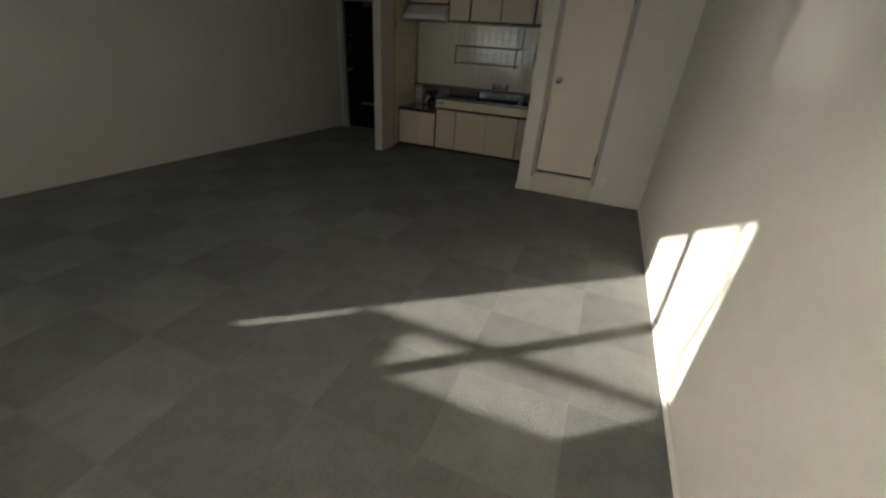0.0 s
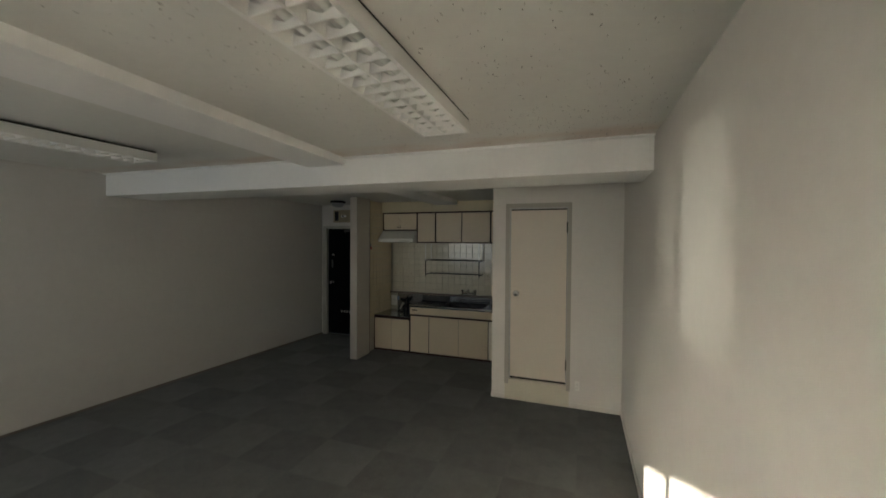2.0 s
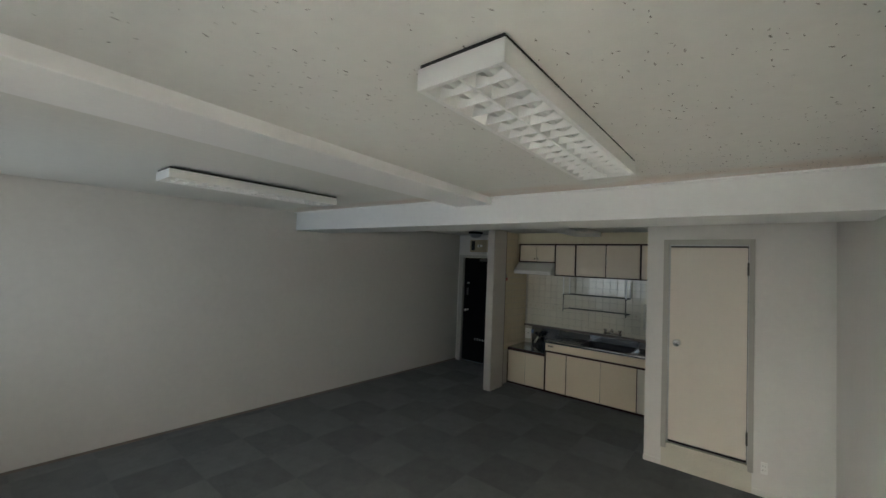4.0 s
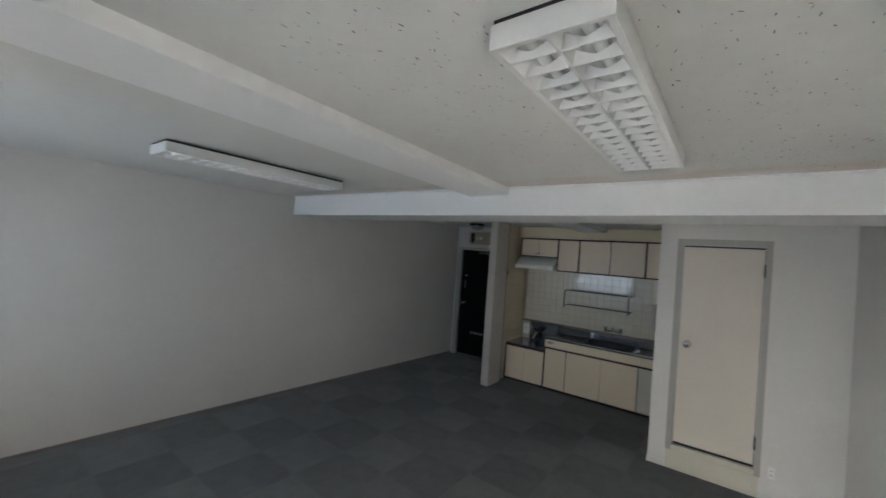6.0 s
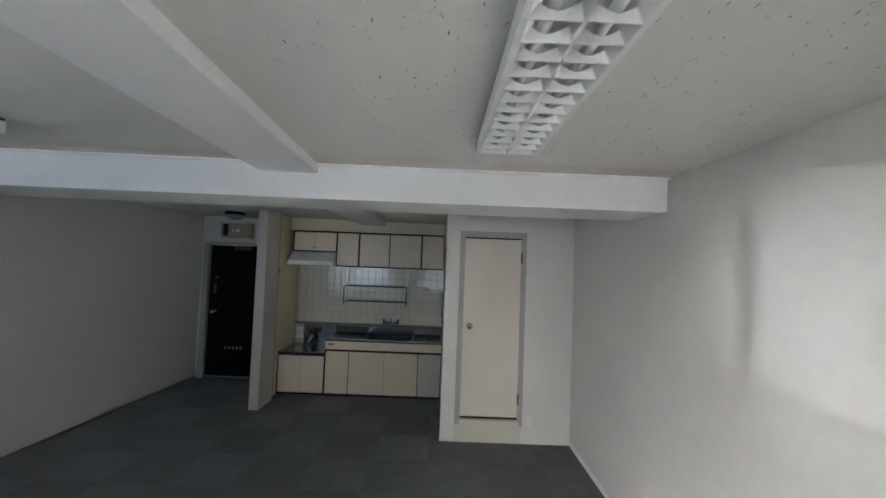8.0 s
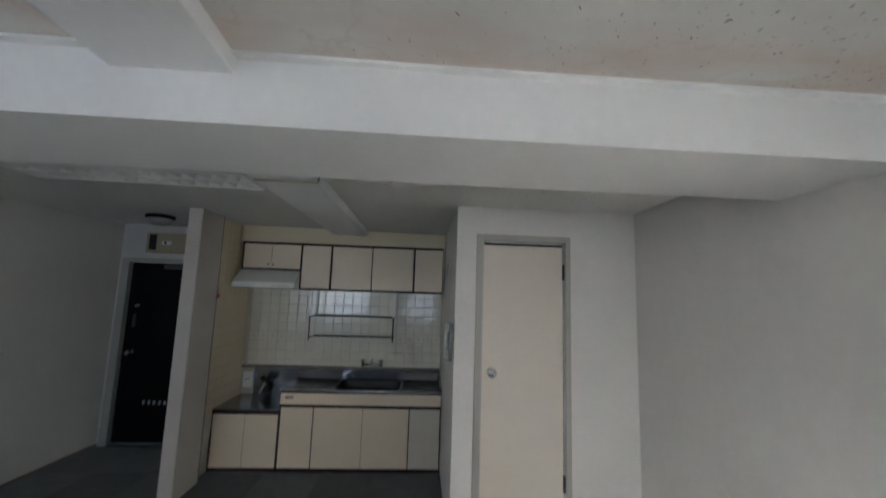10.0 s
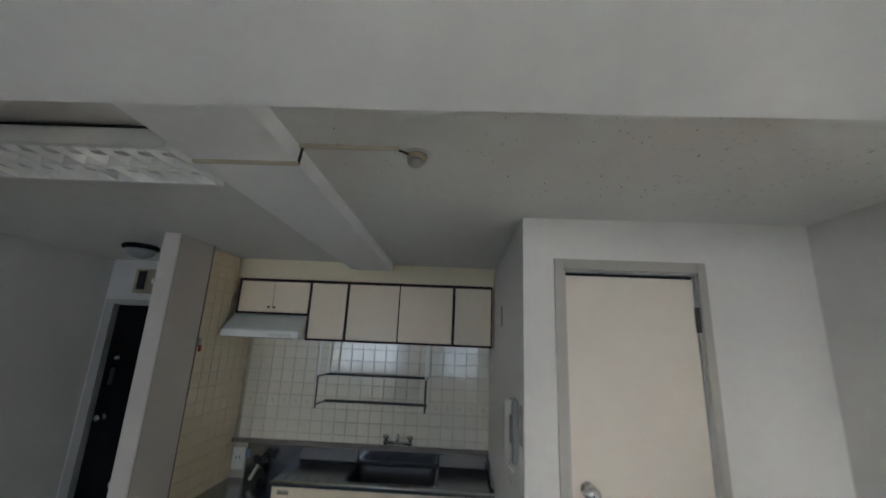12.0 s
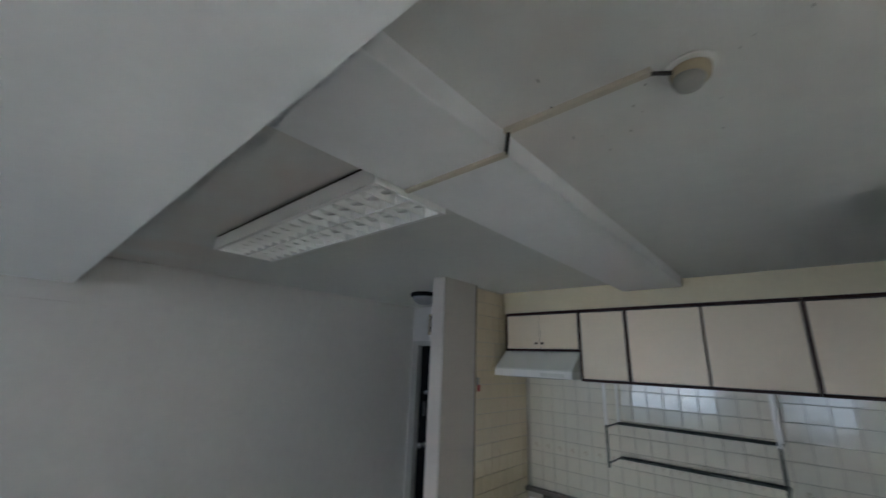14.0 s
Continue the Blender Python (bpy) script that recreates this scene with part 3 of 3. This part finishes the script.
# smoke detector and its cable
det = thing("heat_detector", (-1.21, 3.54, ZK), "yellowed round heat detector on the ceiling", "detector")
part("base", lathe([(0.033, 0.0), (0.034, -0.006), (0.031, -0.022), (0.022, -0.024)], (-1.21, 3.54, ZK)), YELLOW, det, "", True)
part("mount", lathe([(0.046, 0.0), (0.047, -0.002), (0.044, -0.004), (0.030, -0.004)], (-1.21, 3.54, ZK)), CEIL, det, "pale mounting ring", True)
part("sensor", lathe([(0.024, -0.020), (0.027, -0.028), (0.022, -0.040), (0.008, -0.044)], (-1.214, 3.534, ZK)), GREYP, det, "grey sensor cap", True)
cab = thing("cable_duct", (-1.58, 3.5, ZK), "thin yellowed cable duct stepping over the beam", "cable duct")
part("run", box(-1.585, -1.265, 3.494, 3.510, ZK - 0.006, ZK + 0.014, 0.002), DUCT, cab)
part("lead", rod((-1.265, 3.502, ZK - 0.006), (-1.23, 3.525, ZK - 0.008), 0.004, 8), DARK, cab, "short dark wire")
part("drop", rod((-1.583, 3.502, 2.248), (-1.575, 3.502, ZK), 0.005, 8), DARK, cab, "short dark wire")
part("run", box(-1.925, -1.580, 3.494, 3.510, 2.245, 2.255, 0.002), DUCT, cab)


# ---- kitchen ----
YU, ZU0, ZU1 = 5.47, 1.68, 2.150
YB = 5.30


def cabinet_door(x0, x1, y, z0, z1, parent):
    return part("cabinet_door", box(x0, x1, y - 0.018, y, z0, z1, 0.0015), CREAM, parent)


def wall_cabinet(x0, x1, z0, doors, label):
    c = thing("wall_cabinet", ((x0 + x1) / 2, YN, z0), label, "cabinet", "kitchen wall cabinets")
    part("body", box(x0, x1, YU, YN - 0.014, z0, ZU1), CREAM, c)
    part("edging", boxes([(x0, x1, YU - 0.033, YU - 0.0005, z0, z0 + 0.016), (x0, x1, YU - 0.036, YU - 0.0005, ZU1 - 0.014, ZU1 + 0.004), (x0, x0 + 0.012, YU - 0.033, YU - 0.0005, z0 + 0.016, ZU1 - 0.014), (x1 - 0.004, x1, YU - 0.033, YU - 0.0005, z0 + 0.016, ZU1 - 0.014)] + [(a[1] + 0.0005, b[0] - 0.0005, YU - 0.026, YU - 0.0005, z0 + 0.016, ZU1 - 0.014) for a, b in zip(doors, doors[1:])]), BROWN, c, "dark brown edging")
    for a, b in doors:
        cabinet_door(a, b, YU - 0.013, z0 + 0.018, ZU1 - 0.019, c)
    return c


c = wall_cabinet(-2.83, -2.245, 1.87, [(-2.815, -2.543), (-2.539, -2.252)], "short cream wall cabinet above the range hood")
for x in (-2.565, -2.517):
    part("knob", lathe([(0.007, 0), (0.006, -0.010), (0.009, -0.016), (0.005, -0.02)], (x, YU - 0.031, 1.925), "y", 12), BROWN, c, "small brown knob", True)
wall_cabinet(-2.243, -1.94, ZU0, [(-2.229, -1.947)], "narrow cream wall cabinet with dark edging")
wall_cabinet(-1.938, -1.09, ZU0, [(-1.924, -1.525), (-1.514, -1.097)], "two-door cream wall cabinet with dark edging")
wall_cabinet(-1.088, -0.785, ZU0, [(-1.074, -0.792)], "narrow cream wall cabinet with dark edging")
structure("trim_soffit", box(-2.907, XP, YU + 0.03, YN, ZU1 + 0.005, ZK + 0.05), KWALL, "cream panel above the wall cabinets", "trim")
part_filler = thing("filler_panel", (-0.774, YU, ZU0), "narrow cream filler beside the wall cabinets", "panel")
part("strip", box(-0.784, XP - 0.001, YU + 0.03, YN - 0.02, ZU0, ZU1), CREAM, part_filler)

# range hood
h = thing("range_hood", (-2.57, 5.5, 1.68), "shallow pale enamel range hood", "range hood")
part("shell", prism([(YN - 0.014, 1.868), (5.46, 1.868), (5.31, 1.745), (5.31, 1.735), (YN - 0.014, 1.735)], "x", -2.845, -2.248, 0.003), HOODM, h)
part("lip", box(-2.847, -2.246, 5.305, YN - 0.014, 1.69, 1.737, 0.004), WHITE, h, "white lower lip")
part("switch_panel", box(-2.47, -2.30, 5.298, 5.306, 1.700, 1.722, 0.002), HOODM, h)
part("filter", box(-2.80, -2.35, 5.35, 5.75, 1.684, 1.69, 0.001), GREYP, h, "grey grease filter")


def base_cabinet(x0, x1, top, doors, label):
    c = thing("base_cabinet", ((x0 + x1) / 2, YB, 0), label, "cabinet", "kitchen base cabinets")
    part("body", box(x0, x1, YB + 0.018, YN - 0.014, 0.03, top), CREAM, c)
    part("kick", box(x0, x1, YB + 0.02, YB + 0.06, 0, 0.03), DARK, c)
    part("edging", boxes([(x0, x1, YB - 0.007, YB + 0.018, 0.006, 0.030), (x0, x1, YB - 0.009, YB + 0.018, top - 0.024, top), (x0, x0 + 0.013, YB - 0.007, YB + 0.018, 0.03, top - 0.024), (x1 - 0.007, x1, YB - 0.007, YB + 0.018, 0.03, top - 0.024)] + [(a[1] + 0.0005, b[0] - 0.0005, YB - 0.004, YB + 0.018, 0.03, top - 0.024) for a, b in zip(doors, doors[1:])]), BROWN, c, "dark brown edging")
    for a, b in doors:
        cabinet_door(a, b, YB + 0.012, 0.032, top - 0.026, c)
    return c


rc = base_cabinet(-2.905, -2.292, 0.53, [(-2.89, -2.604), (-2.600, -2.300)], "low cream two-door cabinet under the cooker shelf")
part("worktop", box(-2.905, -2.292, YB - 0.02, YN - 0.014, 0.531, 0.555, 0.003), STEEL, rc, "steel worktop")
part("worktop_edge", box(-2.905, -2.292, YB - 0.024, YB - 0.0195, 0.523, 0.548), BROWN, rc, "dark front edge")
sc = base_cabinet(-2.29, -0.770, 0.600, [(-2.276, -1.982), (-1.972, -1.517), (-1.513, -1.078)], "cream sink cabinet with dark-edged doors")
part("cabinet_door", box(-1.068, -0.778, YB - 0.006, YB + 0.012, 0.032, 0.574, 0.0015), GREYDOOR, sc, "slightly greyer cabinet door")
part("mullion", box(-1.0775, -1.0685, YB - 0.007, YB + 0.018, 0.03, 0.576), BROWN, sc)
f = part("fascia", boxes([(-2.29, -1.073, YB - 0.004, YB + 0.018, 0.601, 0.712), (-1.069, -0.770, YB - 0.004, YB + 0.018, 0.601, 0.712)], 0.002), CREAM, sc, "cream fascia under the worktop")
part("vent", boxes([(-2.25, -2.17, YB - 0.006, YB - 0.003, 0.655 + i * 0.009, 0.660 + i * 0.009) for i in range(3)]), DARK, sc)

# worktop with its sunk basin
WX0, WX1, WY0, WY1, WZ = -2.292, -0.768, 5.262, YN - 0.014, 0.738
BX0, BX1, BY0, BY1 = -1.81, -1.17, 5.35, 5.77
wt = thing("sink_worktop", (-1.53, YB, 0.712), "brushed steel worktop with a sunk basin", "worktop")
part("worktop", boxes([(WX0, BX0, WY0, WY1, 0.713, WZ), (BX1, WX1, WY0, WY1, 0.713, WZ), (BX0, BX1, WY0, BY0, 0.713, WZ), (BX0, BX1, BY1, WY1, 0.713, WZ)]), STEEL, wt)
part("front_lip", rod((WX0, WY0 + 0.006, WZ), (WX1, WY0 + 0.006, WZ), 0.010, 10), CHROME, wt, "", True)


def basin():
    def ring(m, z, r):
        pts = []
        for cx, cy, a0 in ((BX1 - m - r, BY1 - m - r, 0), (BX0 + m + r, BY1 - m - r, 90), (BX0 + m + r, BY0 + m + r, 180), (BX1 - m - r, BY0 + m + r, 270)):
            for k in range(6):
                a = radians(a0 + 18 * k)
                pts.append((cx + r * math.cos(a), cy + r * math.sin(a), z))
        return pts
    bm = bmesh.new()
    rings = [[bm.verts.new(p) for p in ring(m, z, r)] for m, z, r in ((-0.012, WZ + 0.003, 0.06), (0.004, WZ + 0.001, 0.06), (0.012, WZ - 0.02, 0.06), (0.03, 0.585, 0.07), (0.06, 0.572, 0.08))]
    for a, b in zip(rings, rings[1:]):
        for k in range(len(a)):
            bm.faces.new((a[k], a[(k + 1) % len(a)], b[(k + 1) % len(a)], b[k]))
    bm.faces.new(rings[-1])
    bmesh.ops.recalc_face_normals(bm, faces=bm.faces[:])
    return bm


part("basin", basin(), BASIN, wt, "dark dull steel basin", True)
part("drain", lathe([(0.055, 0.574), (0.05, 0.58), (0.02, 0.578)], (-1.5, 5.62, 0)), CHROME, wt, "", True)
part("upstand", box(-1.822, -1.162, YN - 0.050, YN - 0.014, WZ + 0.0005, WZ + 0.092, 0.003), STEEL, wt, "steel upstand behind the basin")
for x0, x1 in ((WX0, -1.826), (-1.158, WX1)):
    p = part("side_upstand", prism([(YN - 0.014, WZ + 0.0005), (YN - 0.090, WZ + 0.0005), (YN - 0.056, WZ + 0.088), (YN - 0.014, WZ + 0.090)], "x", x0, x1), STEEL, wt, "sloped steel upstand behind the drainer")
    part("rim", rod((x0, YN - 0.092, WZ + 0.003), (x1, YN - 0.092, WZ + 0.003), 0.004, 8), BASIN, p, "dark seam", True)
    part("rim", rod((x0, YN - 0.056, WZ + 0.088), (x1, YN - 0.056, WZ + 0.088), 0.005, 8), CHROME, p, "", True)
for k in range(5):
    part("drainer_rib", rod((-2.22 + 0.075 * k, WY0 + 0.06, WZ), (-2.22 + 0.075 * k, YN - 0.13, WZ), 0.004, 6), STEEL, wt, "", True)
part("side_upstand", prism([(WY0 + 0.02, WZ), (YN - 0.05, WZ), (YN - 0.05, WZ + 0.088), (YN - 0.14, WZ + 0.075), (WY0 + 0.05, WZ + 0.020)], "x", WX1 - 0.008, WX1), STEEL, wt, "low steel side upstand")
part("side_rim", rod((WX1 - 0.007, WY0 + 0.05, WZ + 0.022), (WX1 - 0.007, YN - 0.14, WZ + 0.077), 0.012, 10), CHROME, wt, "bright rounded rim", True)
shelf = thing("back_ledge", (-1.84, YN, 0.832), "narrow brown-edged ledge behind the worktop", "ledge")
part("board", box(-2.905, XP - 0.002, YN - 0.060, YN - 0.014, 0.833, 0.862, 0.003), LEDGE, shelf)
# gas tap and steel panel behind the cooker shelf
pan = thing("splash_screen", (-2.45, YN, 0.556), "steel splash panel behind the cooker shelf", "panel")
part("sheet", box(-2.765, -2.294, YN - 0.024, YN - 0.014, 0.556, 0.830, 0.002), STEEL, pan)
gas = thing("gas_tap", (-2.60, 5.75, 0.556), "grey gas tap with a black hose end", "gas tap")
part("pipe", rod((-2.60, 5.76, 0.556), (-2.60, 5.76, 0.70), 0.014), STEEL, gas, "", True)
part("body", rod((-2.645, 5.765, 0.72), (-2.55, 5.765, 0.72), 0.022), STEEL, gas, "", True)
for x in (-2.628, -2.566):
    part("handle", lathe([(0.012, 0.03), (0.012, 0.004), (0.026, 0.0), (0.027, -0.016), (0.016, -0.020)], (x, 5.735, 0.742), "y", 16), DARK, gas, "round black tap handle", True)
part("hose_end", rod((-2.61, 5.74, 0.69), (-2.64, 5.68, 0.60), 0.014), DUCT, gas, "pale hose end", True)
part("valve", box(-2.635, -2.575, 5.735, 5.79, 0.60, 0.66, 0.01), DARK, gas, "dark valve block")

op = thing("wall_outlet", (-2.80, YN, 0.66), "small white outlet above the cooker shelf", "outlet")
part("plate", box(-2.885, -2.782, YN - 0.026, YN - 0.014, 0.62, 0.785, 0.004), WHITE, op)
part("label", box(-2.776, -2.735, YN - 0.028, YN - 0.024, 0.715, 0.775, 0.001), BLUE, op, "small blue label")
part("socket", boxes([(-2.850, -2.844, YN - 0.028, YN - 0.025, 0.70, 0.72), (-2.823, -2.817, YN - 0.028, YN - 0.025, 0.70, 0.72)]), DARK, op)

# wall taps
tp = thing("wall_tap", (-1.51, YN, 0.885), "chrome two-handle wall mixer tap", "tap")
part("bar", rod((-1.62, YN - 0.045, 0.89), (-1.40, YN - 0.045, 0.89), 0.014), CHROME, tp, "", True)
for x in (-1.61, -1.41):
    part("inlet", rod((x, YN - 0.014, 0.89), (x, YN - 0.05, 0.89), 0.02), CHROME, tp, "", True)
    part("tap_handle", lathe([(0.010, 0.01), (0.010, 0.03), (0.026, 0.034), (0.028, 0.05), (0.012, 0.058)], (x, YN - 0.045, 0.89)), CHROME, tp, "", True)
part("spout_riser", rod((-1.51, YN - 0.045, 0.89), (-1.51, YN - 0.06, 0.955), 0.010), CHROME, tp, "", True)
part("spout", rod((-1.51, YN - 0.06, 0.955), (-1.50, YN - 0.24, 0.93), 0.009), CHROME, tp, "", True)

# dish rack hanging under the wall cabinets
rk = thing("dish_rack", (-1.75, 5.75, ZU0), "two-tier wire dish rack under the wall cabinet", "dish rack")
RX0, RX1, RY0, RY1 = -2.15, -1.285, 5.57, 5.815
for x in (RX0, RX1):
    for y in (RY0, RY1):
        part("strap", box(x - 0.010, x + 0.010, y - 0.004, y + 0.004, 1.41, ZU0, 0.001), WHITE, rk, "white metal strap")
    part("lower_post", rod((x, RY0, 1.165), (x, RY0, 1.415), 0.007, 8), RAIL, rk)
    for z in (1.19, 1.405):
        part("side_wire", rod((x, RY0, z), (x, RY1, z), 0.005, 8), RAIL, rk)
for z in (1.19, 1.405):
    for y in (RY1, RY1 - 0.035):
        part("back_wire", rod((RX0, y, z), (RX1, y, z), 0.0075, 8), RAIL, rk)

# interphone on the washroom's side
ip = thing("interphone", (XP, 4.325, 1.18), "beige wall interphone with a hanging handset", "interphone")
part("base", box(XP - 0.028, XP, 4.280, 4.395, 1.20, 1.47, 0.008), GREYP, ip, "dark grey cradle")
hs = part("handset", boxes([(XP - 0.062, XP - 0.040, 4.325, 4.375, 1.21, 1.465), (XP - 0.044, XP - 0.027, 4.325, 4.375, 1.40, 1.465), (XP - 0.044, XP - 0.027, 4.325, 4.375, 1.21, 1.275)], 0.006), PHONE, ip, "beige handset")
part("speaker", boxes([(XP - 0.030, XP - 0.0275, 4.275, 4.315, 1.38 + i * 0.012, 1.385 + i * 0.012) for i in range(5)]), GREYP, ip)
cord = bmesh.new()
prev = None
for k in range(40):
    a = k * 0.9
    p = Vector((XP - 0.03 + 0.010 * math.cos(a), 4.36 - 0.0012 * k + 0.010 * math.sin(a), 1.205 - 0.10 * math.sin(math.pi * k / 39)))
    if prev is not None:
        seg = rod(prev, p, 0.003, 6)
        me = bpy.data.meshes.new("tmp")
        seg.to_mesh(me)
        seg.free()
        cord.from_mesh(me)
        bpy.data.meshes.remove(me)
    prev = p
part("cord", cord, PHONE, ip, "coiled cord", True)
ws = thing("wall_switch", (XP, 4.22, 1.30), "slim grey wall switch plate", "switch")
part("plate", box(XP - 0.008, XP, 4.175, 4.23, 1.30, 1.46, 0.003), GREYP, ws)
part("rocker", box(XP - 0.011, XP - 0.007, 4.19, 4.215, 1.34, 1.42, 0.002), PHONE, ws)
cv = thing("cover_plate", (XP, 4.95, 1.84), "small grey cover plate on the wall", "cover plate")
part("plate", box(XP - 0.007, XP, 4.93, 4.98, 1.83, 1.96, 0.003), GREYP, cv)
part("screw", lathe([(0.004, 0), (0.004, 0.002)], (XP - 0.009, 4.955, 1.945), "x", 8), STEEL, cv)
hk = thing("wall_hook", (-2.89, 5.15, 1.60), "small red hook on the tiles", "hook")
part("plate", box(-2.896, -2.888, 5.145, 5.175, 1.61, 1.67, 0.003), GREYP, hk)
part("tag", box(-2.890, -2.876, 5.148, 5.172, 1.575, 1.62, 0.004), RED, hk, "red plastic tag")

# ---- pieces: wall tiles and carpet tiles ----
P, G = 0.1, 0.004


def tile_mesh(name, dims, edge=0.0015):
    bm = box(-dims[0] / 2, dims[0] / 2, -dims[1] / 2, dims[1] / 2, -dims[2] / 2, dims[2] / 2)
    bmesh.ops.bevel(bm, geom=[e for e in bm.edges], offset=edge, segments=1, affect="EDGES")
    me = bpy.data.meshes.new(name)
    bm.to_mesh(me)
    bm.free()
    return me


def piece(name, me, mat, at, parent, turn=(0, 0, 0)):
    if not me.materials:
        me.materials.append(mat)
    ob = new(name, me)
    ob.parent = parent
    ob.location = at
    ob.rotation_euler = turn
    return ob


rng = random.Random(4)
back = structure("tile_wall_back", box(-2.906, XP, YN - 0.010, YN, 0.53, ZU1), GROUT, "glossy cream square wall tiles behind the sink", "tiled wall")
me_b = tile_mesh("tile", (P - G, 0.007, P - G))
sprig = joined(*[lathe([(r, 0.0), (r * 0.8, -0.0006)], (x, 0, z), "y", 7) for x, z, r in ((0, 0.004, 0.009), (-0.012, -0.008, 0.005), (0.011, -0.010, 0.006), (0.002, -0.020, 0.004))])
me_m = bpy.data.meshes.new("motif")
sprig.to_mesh(me_m)
sprig.free()
for i in range(22):
    for j in range(9):
        x, z = XP - P * (i + 0.5), 0.82 + P * (j + 0.5)
        if x - P / 2 > -2.92:
            piece("tile", me_b, TILEB, (x, YN - 0.0125, z), back, (rng.uniform(-0.009, 0.009), 0, rng.uniform(-0.009, 0.009)))
            if j == 3:
                piece("motif", me_m, MOTIF, (x, YN - 0.0162, z), back)
side = structure("tile_wall_side", box(-2.907, -2.900, 5.084, YN - 0.01, 0.3, ZK + 0.05), GROUT, "glossy cream square wall tiles beside the cooker", "tiled wall")
me_s = tile_mesh("tile", (0.007, P - G, P - G))
for i in range(8):
    for j in range(18):
        y, z = YN - 0.016 - P * (i + 0.5), 0.52 + P * (j + 0.5)
        if y - P / 2 > 5.04 and z + P / 2 < ZK + 0.06:
            piece("tile", me_s, TILEM, (-2.897, y, z), side, (0, rng.uniform(-0.006, 0.006), rng.uniform(-0.006, 0.006)))

me_c = [tile_mesh("carpet_tile", (0.4997, 0.4997, 0.009), 0.0005) for _ in range(2)]
for i in range(-11, 2):
    for j in range(-8, 9):
        x, y = 0.135 + 0.5 * (i + 0.5), 2.755 + 0.5 * (j + 0.5)
        x0, x1, y0, y1 = max(x - 0.25, XL0 - 0.2), min(x + 0.25, XR), max(y - 0.25, YS), min(y + 0.25, YN + 0.02)
        if x1 - x0 < 0.02 or y1 - y0 < 0.02:
            continue
        k = (i + j) % 2
        me = me_c[k] if x1 - x0 > 0.499 and y1 - y0 > 0.499 else tile_mesh("carpet_tile", (x1 - x0 - 0.0003, y1 - y0 - 0.0003, 0.009), 0.0005)
        piece("carpet_tile", me, CARPETS[k], ((x0 + x1) / 2, (y0 + y1) / 2, -0.0045 + rng.uniform(-0.0002, 0.0001)), floor)
